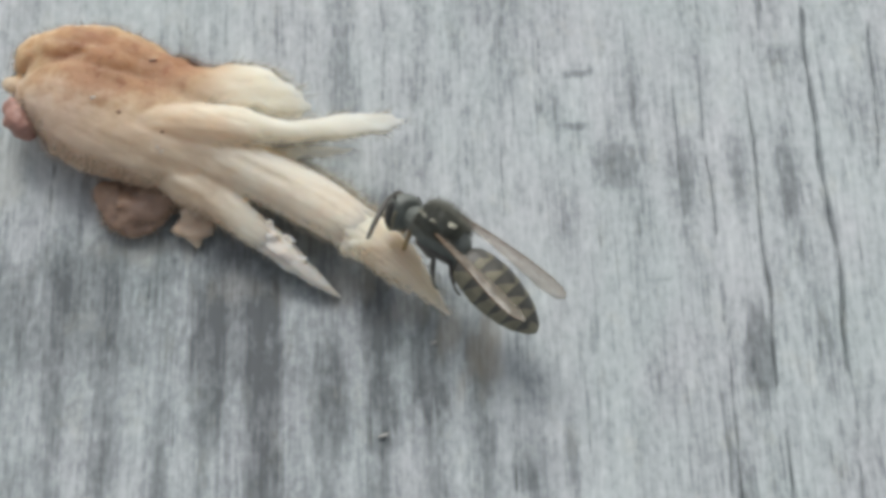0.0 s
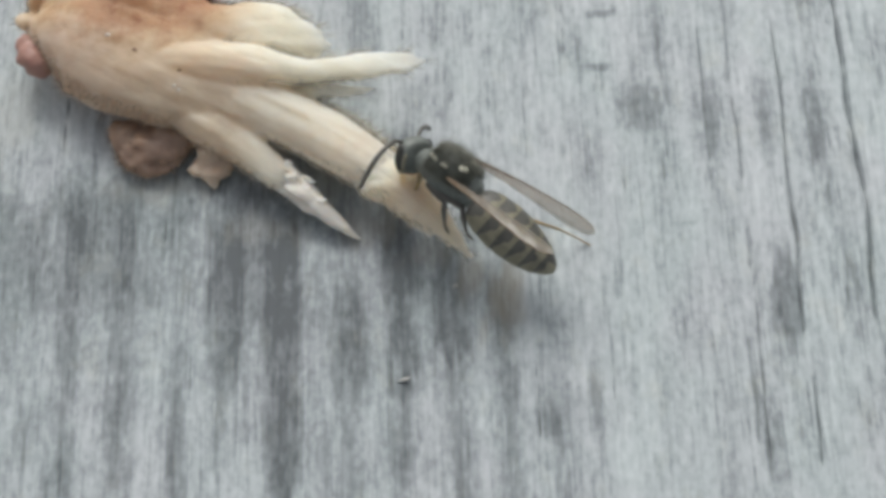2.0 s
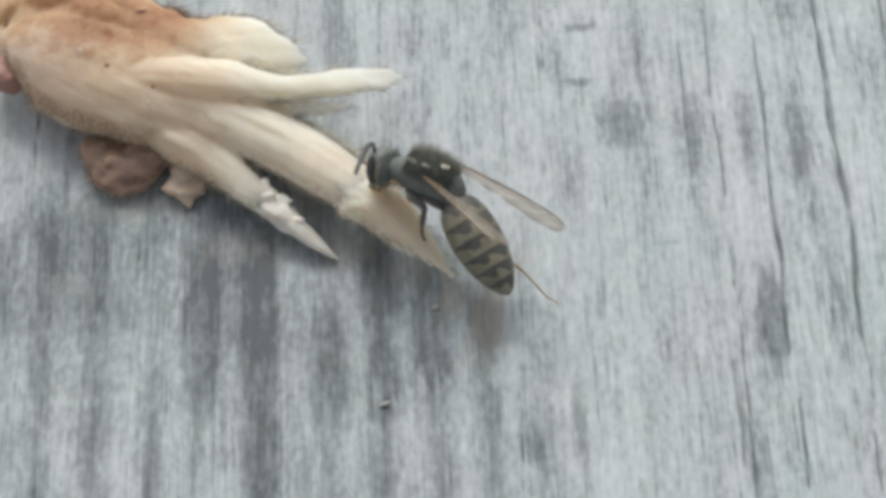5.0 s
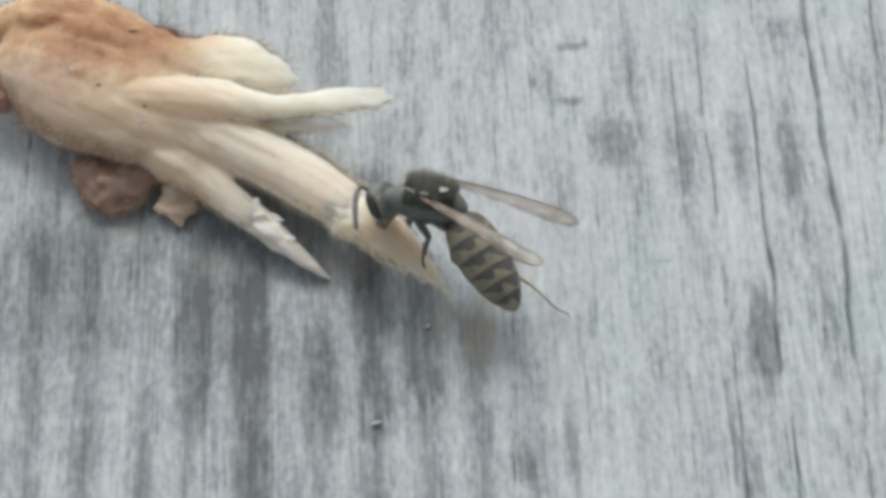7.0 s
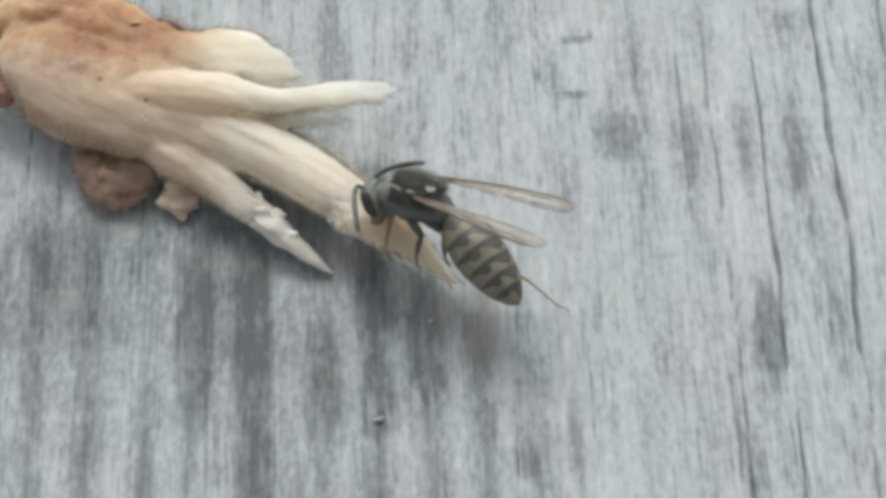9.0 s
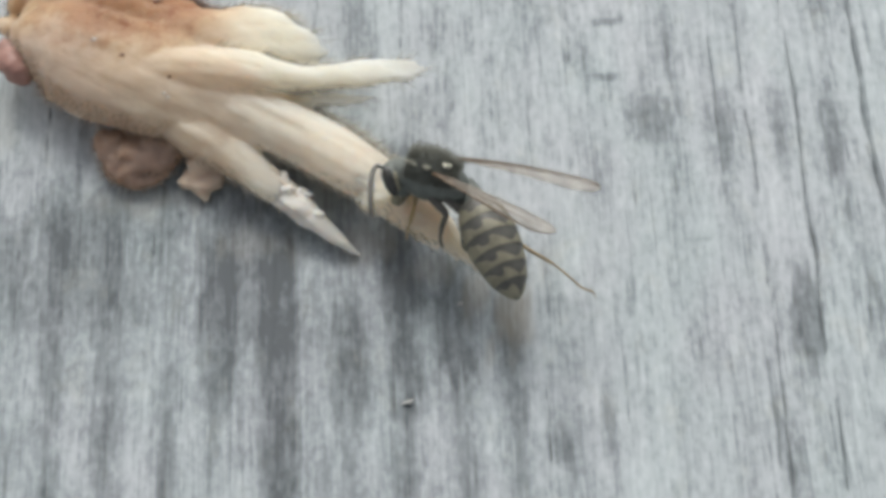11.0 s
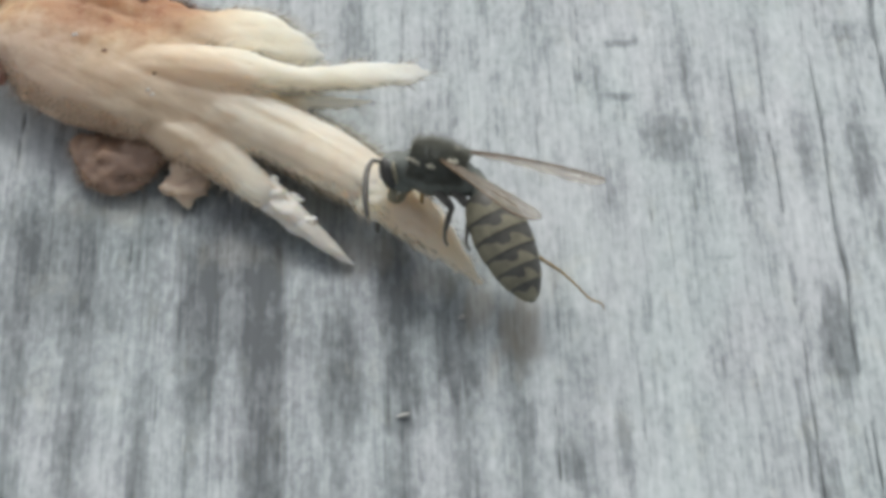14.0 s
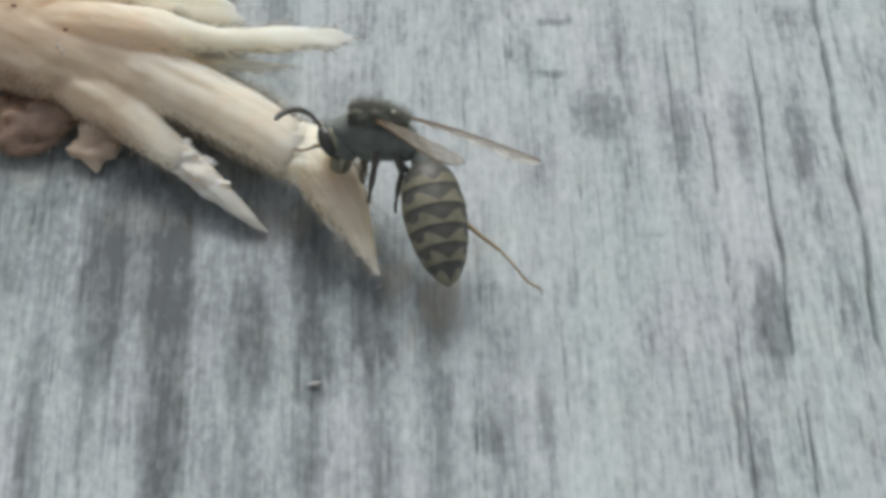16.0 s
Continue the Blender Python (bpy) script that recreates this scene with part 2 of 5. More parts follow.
VEIN = shell_material("brown_vein", (0.17, 0.11, 0.06), 0.4)


# ---- helpers ----
def link(name, bm, mats, parent=None, label="", smooth=True):
    me = bpy.data.meshes.new(name)
    bm.normal_update()
    bm.to_mesh(me)
    bm.free()
    for m in mats if isinstance(mats, (list, tuple)) else [mats]:
        me.materials.append(m)
    if smooth:
        me.polygons.foreach_set("use_smooth", [True] * len(me.polygons))
    ob = new(name, me)
    ob.parent = parent
    return tagged(ob, label)


def part(name, bm, mats, parent, label=""):
    return link(name, bm, mats, parent, label)


def glide(points, n):
    """Catmull-Rom through rows of numbers, n samples."""
    p = np.array(points, float)
    p = np.vstack([2 * p[0] - p[1], p, 2 * p[-1] - p[-2]])
    out = []
    for u in np.linspace(0, len(p) - 3 - 1e-6, n):
        k = int(u)
        f = u - k
        a, b, c, d = p[k:k + 4]
        out.append(0.5 * (2 * b + (c - a) * f + (2 * a - 5 * b + 4 * c - d) * f * f + (3 * b - a - 3 * c + d) * f ** 3))
    return np.array(out)


def sweep(rows, n=60, around=32, fibres=0.0, lumps=0.0, ragged=0.0, seed=0, bm=None, up=(0, 0, 1), slot=0):
    """A closed body along rows of (x, y, z, half width, half height) in mm."""
    bm = bm or bmesh.new()
    c = glide(rows, n)
    rings = []
    for k in range(n):
        ta = c[min(k + 1, n - 1), :3] - c[max(k - 1, 0), :3]
        ta = Vector(ta).normalized()
        side = ta.cross(Vector(up)).normalized()
        over = side.cross(ta)
        s = k / (n - 1)
        ring = []
        for j in range(around):
            a = 2 * math.pi * j / around
            q = Vector((math.cos(a) * 2.2, math.sin(a) * 2.2, seed * 7.3))
            r = 1.0
            if fibres:
                r += fibres * (noise.noise(q * 2.6 + Vector((0, 0, s * 2.2))) + 0.6 * noise.noise(q * 6.0 + Vector((3, 0, s * 4.5))))
            if lumps:
                r += lumps * (noise.noise(Vector((math.cos(a), math.sin(a), s * 7 + seed * 3.1))) + 0.5 * noise.noise(Vector((math.cos(a) * 3, math.sin(a) * 3, s * 19 + seed))))
            p = Vector(c[k, :3]) + side * (math.cos(a) * max(c[k, 3], 0.01) * r) + over * (math.sin(a) * max(c[k, 4], 0.01) * r)
            if ragged and s > 0.8:
                p += ta * (ragged * (s - 0.8) / 0.2 * noise.noise(q * 3.4))
            ring.append(bm.verts.new(p * MM))
        rings.append(ring)
    for k in range(n - 1):
        for j in range(around):
            f = bm.faces.new((rings[k][j], rings[k][(j + 1) % around], rings[k + 1][(j + 1) % around], rings[k + 1][j]))
            f.material_index = slot
    for ring, turn in ((rings[0], -1), (rings[-1], 1)):
        f = bm.faces.new(ring[::turn])
        f.material_index = slot
    return bm


def blob(centre, radii, lumps=0.2, seed=0, detail=4, bm=None, freq=1.3):
    bm = bm or bmesh.new()
    made = bmesh.ops.create_icosphere(bm, subdivisions=detail, radius=1.0)["verts"]
    for v in made:
        d = v.co.copy()
        r = 1 + lumps * (noise.noise(d * freq + Vector((seed * 5.1, 0, 0))) + 0.45 * noise.noise(d * freq * 3 + Vector((0, seed, 0))))
        v.co = Vector((centre[0] + d.x * radii[0] * r, centre[1] + d.y * radii[1] * r, centre[2] + d.z * radii[2] * r)) * MM
    return bm


# ---- the board ----
def value_noise(u, v, seed):
    rng = np.random.RandomState(seed)
    g = rng.rand(512, 512)
    iu, iv = np.floor(u).astype(int), np.floor(v).astype(int)
    fu, fv = u - iu, v - iv
    fu, fv = fu * fu * (3 - 2 * fu), fv * fv * (3 - 2 * fv)
    a, b = g[iu % 512, iv % 512], g[(iu + 1) % 512, iv % 512]
    c, d = g[iu % 512, (iv + 1) % 512], g[(iu + 1) % 512, (iv + 1) % 512]
    return (a * (1 - fu) + b * fu) * (1 - fv) + (c * (1 - fu) + d * fu) * fv


# long cracks: corner points from the upper to the lower end (mm), width, depth
LONG_CRACKS = [(((24.35, 19.5), (24.15, 9.7), (24.22, 5.1), (24.45, -0.5), (23.98, -5.1), (23.8, -9.2)), 0.27, 0.8),
               (((20.1, 13.6), (20.1, 9.2), (19.93, -0.2), (19.83, -4.8), (19.5, -10.0)), 0.2, 0.6),
               (((17.2, 17.8), (17.12, 12.0), (17.0, 7.8)), 0.13, 0.35), (((17.0, 8.3), (17.2, 4.0), (17.1, 0.6)), 0.17, 0.5),
               (((15.45, 14.4), (15.3, 8.2), (15.15, 2.9), (15.3, 0.8)), 0.12, 0.3), (((7.05, 18.8), (6.95, 11.0)), 0.12, 0.3),
               (((28.6, 18.5), (28.2, 12.0), (27.6, 5.0)), 0.14, 0.4), (((20.0, -11.4), (19.75, -15.0), (19.6, -18.5)), 0.2, 0.5),
               (((17.33, -4.0), (16.95, -9.5), (16.85, -14.5), (16.75, -19.0)), 0.13, 0.35), (((24.15, -9.4), (23.7, -13.8), (23.5, -19.0)), 0.13, 0.35)]
# short checks: x, upper and lower end (mm)
SHORT_CHECKS = [(4.2, 10.4, 4.6), (2.44, 11.3, 5.0), (8.83, 8.8, 5.6), (10.14, 4.5, 0.4), (12.86, 8.5, 2.6), (12.6, 4.5, 0.7), (20.0, 17.0, 13.6), (21.0, 18.6, 14.8), (22.3, -12.2, -15.2),
                (8.34, -10.9, -15.2), (17.05, -2.2, -5.5), (4.05, -9.7, -16.0), (12.75, -6.6, -13.0), (22.5, -5.0, -8.4), (-3.1, 24.0, 12.5), (-17.9, 2.6, -2.4), (-24.4, 11.0, 5.5), (-8.2, 25.0, 15.0),
                (16.45, -10.5, -16.6), (19.4, -11.6, -16.4), (14.7, 9.0, 5.5), (6.0, 2.5, -1.5)]
# stains: x, y, half width, half length (mm), strength
STAINS = [(11.75, 7.3, 1.35, 2.2, 0.25), (13.0, 12.0, 0.45, 3.2, 0.28), (19.0, -6.8, 0.8, 3.7, 0.38), (15.75, 6.2, 0.8, 3.0, 0.26), (19.1, 6.4, 0.55, 2.8, 0.28),
          (22.0, 5.2, 0.55, 3.2, 0.28), (4.75, -14.3, 0.55, 1.3, 0.28), (7.9, 12.0, 0.5, 1.6, 0.18), (9.2, 10.6, 0.75, 0.22, 0.28), (9.6, 14.75, 0.9, 0.16, 0.34), (10.4, 15.1, 0.14, 0.45, 0.34), (9.4, 9.6, 0.12, 0.9, 0.24),
          (13.05, -1.4, 0.95, 0.1, 0.26), (22.9, -5.6, 0.5, 3.0, 0.18), (8.0, 3.8, 1.0, 3.0, 0.12), (22.8, 15.0, 1.2, 1.5, 0.16), (27.0, 10.0, 1.2, 2.5, 0.14), (7.4, -13.4, 0.35, 3.2, 0.2), (17.3, -16, 0.5, 2.5, 0.14)]
# latewood bands: x, half width (mm), strength, upper end, lower end
BANDS = [(-23.4, 0.45, 0.20, 6, -30), (-20.2, 0.65, 0.25, -6.5, -30), (-20.3, 0.7, 0.12, 9, -6), (-16.9, 0.36, 0.36, -7.5, -30), (-14.05, 0.85, 0.40, 1, -10.8), (-14.3, 0.35, 0.24, -9.5, -14),
         (-10.7, 0.95, 0.45, 0, -17.5), (-10.6, 0.6, 0.22, -16, -30), (-6.6, 0.85, 0.36, -6.0, -11.2), (-6.9, 0.6, 0.20, -11, -30), (-6.9, 0.7, 0.16, 2, -7),
         (-3.75, 0.88, 0.44, 5, -10.6), (-3.9, 0.6, 0.22, -11, -30), (-0.6, 0.95, 0.42, -1, -9.8), (-0.5, 0.65, 0.24, -9.5, -30), (2.4, 0.6, 0.22, -4, -30), (5.3, 0.6, 0.16, -7, -30), (-5.6, 0.8, 0.22, 30, 8), (-0.6, 0.6, 0.14, 30, 6)]


def wood_board():
    xs = np.concatenate([np.linspace(-70, -33, 38)[:-1], np.arange(-33, 36, 0.11), np.linspace(36, 75, 40)])
    ys = np.concatenate([np.linspace(-260, -31, 24)[:-1], np.arange(-31, 38, 0.3), np.linspace(38, 340, 30)])
    x, y = np.meshgrid(xs, ys, indexing="ij")
    wob = 0.5 * (value_noise(x / 14 + 40, y / 26 + 40, 3) - 0.5) + 0.16 * (value_noise(x / 4 + 40, y / 9 + 70, 4) - 0.5)
    u = x + wob
    coarse = value_noise(u / 2.1 + 90, y / 30 + 40, 11)
    medium = value_noise(u / 0.7 + 200, y / 6 + 40, 12)
    fine = value_noise(u / 0.26 + 400, y / 1.7 + 80, 13)
    mottle = value_noise(u / 1.3 + 100, y / 2.0 + 200, 14)
    broken = value_noise(u / 0.4 + 100, y / 0.8 + 300, 15)
    dash = np.clip((value_noise(u / 0.2 + 300, y / 1.5 + 100, 16) - 0.7) / 0.2, 0, 1) * np.clip((value_noise(u / 2.6 + 30, y / 5 + 60, 17) - 0.25) / 0.4, 0, 1)
    pale = np.clip((value_noise(u / 0.3 + 320, y / 1.4 + 170, 25) - 0.66) / 0.25, 0, 1)
    hair = np.clip((value_noise(u / 0.17 + 150, y / 5.0 + 20, 18) - 0.78) / 0.15, 0, 1) * np.clip((value_noise(u / 3.5 + 80, y / 9 + 33, 19) - 0.35) / 0.3, 0, 1)
    tone = 0.31 + 0.13 * (coarse - 0.5) + 0.11 * (medium - 0.5) + 0.11 * (fine - 0.5) + 0.09 * (mottle - 0.5) + 0.09 * (broken - 0.5) + 0.15 * dash + 0.20 * hair - 0.13 * pale
    wide = np.clip((value_noise(u / 1.7 + 60, y / 22 + 90, 23) - 0.62) / 0.05, 0, 1) * np.clip((value_noise(u / 5 + 70, y / 7 + 10, 24) - 0.4) / 0.15, 0, 1)
    tone += 0.10 * wide * (0.4 + 0.8 * mottle)
    height = 0.14 * (coarse - 0.5) + 0.10 * (medium - 0.5) + 0.06 * (fine - 0.5) + 0.05 * (broken - 0.5) - 0.08 * dash - 0.07 * hair
    for cx, hw, s, top, low in BANDS:
        edge = 1.1 * hw * (0.85 + 0.35 * value_noise(u * 0 + cx + 60, y / 3.5 + 120, 21))
        inside = 1 / (1 + np.exp(np.clip((np.abs(u - cx - 0.25 * (value_noise(y * 0 + cx + 9, y / 9 + 150, 22) - 0.5)) - edge + 0.22 * (fine - 0.5) + 0.2 * (medium - 0.5)) / 0.17, -40, 40)))
        torn = 2.4 * (fine - 0.5) + 2.0 * (medium - 0.5)
        reach = 1 / (1 + np.exp(np.clip((y - top + torn) / 0.7, -40, 40))) / (1 + np.exp(np.clip((low - y + torn) / 0.5, -40, 40)))
        tone += s * inside * reach * (0.86 + 0.16 * mottle + 0.12 * broken + 0.12 * fine)
        height -= 0.08 * inside * reach
    # soft shade on the near left of the board, painted into the tone
    low_shade = 1 / (1 + np.exp(np.clip((u - 6 - 5 * (coarse - 0.5)) / 1.6, -40, 40))) / (1 + np.exp(np.clip((y - 1 - 6 * (mottle - 0.5)) / 2.5, -40, 40)))
    tone += 0.10 * low_shade
    # the meat's shadow on its near left side, darkened in the tone as well
    meat_shade = 1 / (1 + np.exp(np.clip((u + 10 - 5 * (coarse - 0.5)) / 2.0, -40, 40))) / (1 + np.exp(np.clip((y - 4.5 - 4 * (mottle - 0.5)) / 1.2, -40, 40)))
    tone += 0.34 * meat_shade / (1 + np.exp(np.clip((-6 - y) / 2, -40, 40)))
    tone += 0.10 / (1 + np.exp(np.clip((12 - u) / 2.5, -40, 40))) / (1 + np.exp(np.clip((y + 5) / 3, -40, 40)))
    for cx, cy, hw, hl, s in STAINS:
        d = np.sqrt(((u - cx) / hw) ** 2 + ((y - cy) / hl) ** 2) + 0.8 * (mottle - 0.5) + 0.9 * (medium - 0.5) + 0.8 * (fine - 0.5) + 0.4 * (broken - 0.5)
        tone += 1.3 * s * (0.45 + 0.5 * medium + 0.6 * fine) / (1 + np.exp(np.clip((d - 1) / 0.16, -40, 40)))
    # brownish shadow below the wasp and between the strands, painted as patches
    brown_shade = np.zeros_like(tone)
    for cx, cy, hw, hl, s in ((2.3, -6.0, 1.05, 2.3, 0.5), (0.9, -4.2, 0.7, 1.6, 0.4), (1.3, -7.6, 0.35, 1.6, 0.35), (-2.4, -2.6, 1.3, 1.0, 0.3), (4.8, -2.2, 0.8, 1.6, 0.22), (-5.0, -0.6, 1.8, 1.3, 0.32), (-8.4, 2.6, 1.6, 1.8, 0.3),
                          (-18.0, 3.4, 3.0, 1.0, 0.26), (-7.0, 6.0, 2.0, 1.0, 0.26), (-27.6, 10.0, 1.3, 3.4, 0.22), (-11.0, -0.2, 2.2, 1.2, 0.16)):
        d = np.sqrt(((u - cx - 0.12 * (y - cy)) / hw) ** 2 + ((y - cy) / hl) ** 2) + 0.7 * (mottle - 0.5) + 0.9 * (medium - 0.5) + 0.8 * (fine - 0.5)
        brown_shade = np.maximum(brown_shade, s * (0.55 + 0.5 * fine + 0.3 * broken) / (1 + np.exp(np.clip((d - 1) / 0.2, -40, 40))))
    for points, wd, dp in LONG_CRACKS + [(((px, top), (px - 0.1, low)), 0.1, 0.28) for px, top, low in SHORT_CHECKS]:
        px, py = zip(*points[::-1])
        y0, y1 = py[-1], py[0]
        line = np.interp(y, py, px) + 0.2 * (value_noise(y * 0 + y0 + px[0] + 50, y / 3.1 + 100, 31) - 0.5) + 0.1 * (value_noise(y * 0 + px[0] + 20, y / 1.1 + 100, 32) - 0.5)
        taper = np.clip(np.minimum(y0 - y, y - y1) / 1.2, 0, 1)
        w = 0.5 * wd * (0.3 + 1.1 * value_noise(y * 0 + px[0] + 33, y / 2.3 + 90, 33)) * taper + 1e-4
        g = np.exp(-((x - line) / w) ** 2) * taper
        height -= 0.8 * dp * g
        tone += 0.36 * g
    near = (np.abs(x - 1.5) < 34) & (np.abs(y - 3) < 34)
    height = np.where(near, height, 0.3 * height)
    nx, ny = len(xs), len(ys)
    top = np.stack([x, y, height], -1).reshape(-1, 3)
    edge = [i * ny for i in range(nx)] + [(nx - 1) * ny + j for j in range(1, ny)] + [i * ny + ny - 1 for i in range(nx - 2, -1, -1)] + [j for j in range(ny - 2, 0, -1)]
    low = top[edge].copy()
    low[:, 2] = -27
    verts = np.vstack([top, low]) * MM
    i, j = np.meshgrid(np.arange(nx - 1), np.arange(ny - 1), indexing="ij")
    a = (i * ny + j).ravel()
    faces = np.stack([a, a + ny, a + ny + 1, a + 1], 1).tolist()
    n = len(edge)
    base = len(top)
    faces += [(edge[k], base + k, base + (k + 1) % n, edge[(k + 1) % n]) for k in range(n)]
    faces.append([base + k for k in range(n)][::-1])
    me = bpy.data.meshes.new("wooden_board")
    me.from_pydata(verts.tolist(), [], faces)
    at = me.attributes.new("tone", "FLOAT", "POINT")
    at.data.foreach_set("value", np.concatenate([np.clip(tone, 0, 1.2).ravel(), np.full(n, 0.5)]).astype(np.float32))
    shade_at = me.attributes.new("brown_shade", "FLOAT", "POINT")
    shade_at.data.foreach_set("value", np.concatenate([np.clip(brown_shade, 0, 0.8).ravel(), np.zeros(n)]).astype(np.float32))
    me.materials.append(WOOD)
    me.polygons.foreach_set("use_smooth", [True] * len(me.polygons))
    ob = new("wooden_board", me)
    return tagged(ob, "weathered silver-grey wooden board with cracked straight grain", "board", kind="structure")


wood_board()


def soil():
    m, nt, s = material("bare_soil", 0.95, 0.1)
    nt.links.new(ramp(nt, noise_of(nt, (30, 30, 30), detail=6), [(0.3, (0.09, 0.075, 0.055)), (0.7, (0.19, 0.165, 0.13))]), s.inputs["Base Color"])
    bm = bmesh.new()
    bmesh.ops.create_grid(bm, x_segments=40, y_segments=40, size=40)
    for v in bm.verts:
        v.co.z = -0.027
    return tagged(link("ground", bm, m), "plain bare soil under the wooden board", "ground", kind="structure")


soil()


# ---- the piece of cooked meat ----
def fused(ob, voxel, rounds, lump):
    """Grow the overlapping pieces of a mesh into one rounded, uneven skin."""
    r = ob.modifiers.new("grow", "REMESH")
    r.mode, r.voxel_size, r.use_smooth_shade = "VOXEL", voxel * MM, True
    s = ob.modifiers.new("round", "SMOOTH")
    s.factor, s.iterations = 0.5, rounds
    for size, strength in ((2.6, lump), (0.7, lump * 0.5)):
        t = bpy.data.textures.new("lumps", "CLOUDS")
        t.noise_scale, t.noise_depth = size * MM, 2
        d = ob.modifiers.new("uneven", "DISPLACE")
        d.texture, d.strength, d.mid_level, d.texture_coords = t, strength * MM, 0.5, "LOCAL"
    return ob


def fringe(ob, material_of, count, seed, long=1.0):
    """Fine torn fibres that stand off the skin of ob along its strands."""
    bpy.context.view_layer.update()
    skin = ob.evaluated_get(bpy.context.evaluated_depsgraph_get())
    me = skin.to_mesh()
    n = len(me.polygons)
    area, centre, normal = np.zeros(n), np.zeros(3 * n), np.zeros(3 * n)
    me.polygons.foreach_get("area", area)
    me.polygons.foreach_get("center", centre)
    me.polygons.foreach_get("normal", normal)
    skin.to_mesh_clear()
    centre, normal = centre.reshape(-1, 3), normal.reshape(-1, 3)
    rng = np.random.RandomState(seed)
    verts, faces = [], []
    for k in rng.choice(n, count, p=area / area.sum()):
        p, nn = Vector(centre[k]), Vector(normal[k])
        crust, upper = p.x < -0.0165, p.y + 0.55 * p.x > 0.0012
        if not -0.4 < nn.z < 0.4 or rng.rand() > (0.6 if crust else 1.0 if upper else 0.35):
            continue
        way = Vector((1.0, 0.0, 0.03)) if upper else Vector((0.82, -0.57, -0.04))
        if crust:
            way = Vector(rng.normal(0, 1, 3))
        way = (way + 0.25 * Vector(rng.normal(0, 1, 3))).normalized()
        reach = long * rng.uniform(0.25, 0.75) * (0.7 if crust else 1.35 if upper else 0.9) * MM
        q = p + way * reach + nn * (rng.uniform(0.05, 0.6) * long * MM)
        side = way.cross(nn)
        if side.length < 1e-3:
            continue
        side = side.normalized() * (rng.uniform(0.015, 0.045) * MM)
        lift = nn * (0.03 * MM)
        p = p - nn * (0.03 * MM)
        i = len(verts)
        verts += [p + side, p - side, p + lift * 2, q]
        faces += [(i, i + 2, i + 3), (i + 2, i + 1, i + 3), (i + 1, i, i + 3)]
    me = bpy.data.meshes.new("fuzz")
    me.from_pydata([tuple(v) for v in verts], [], faces)
    me.materials.append(material_of)
    fuzz = new("fuzz", me)
    fuzz.parent = ob
    return tagged(fuzz, "fine torn meat fibres", kind="stuff")


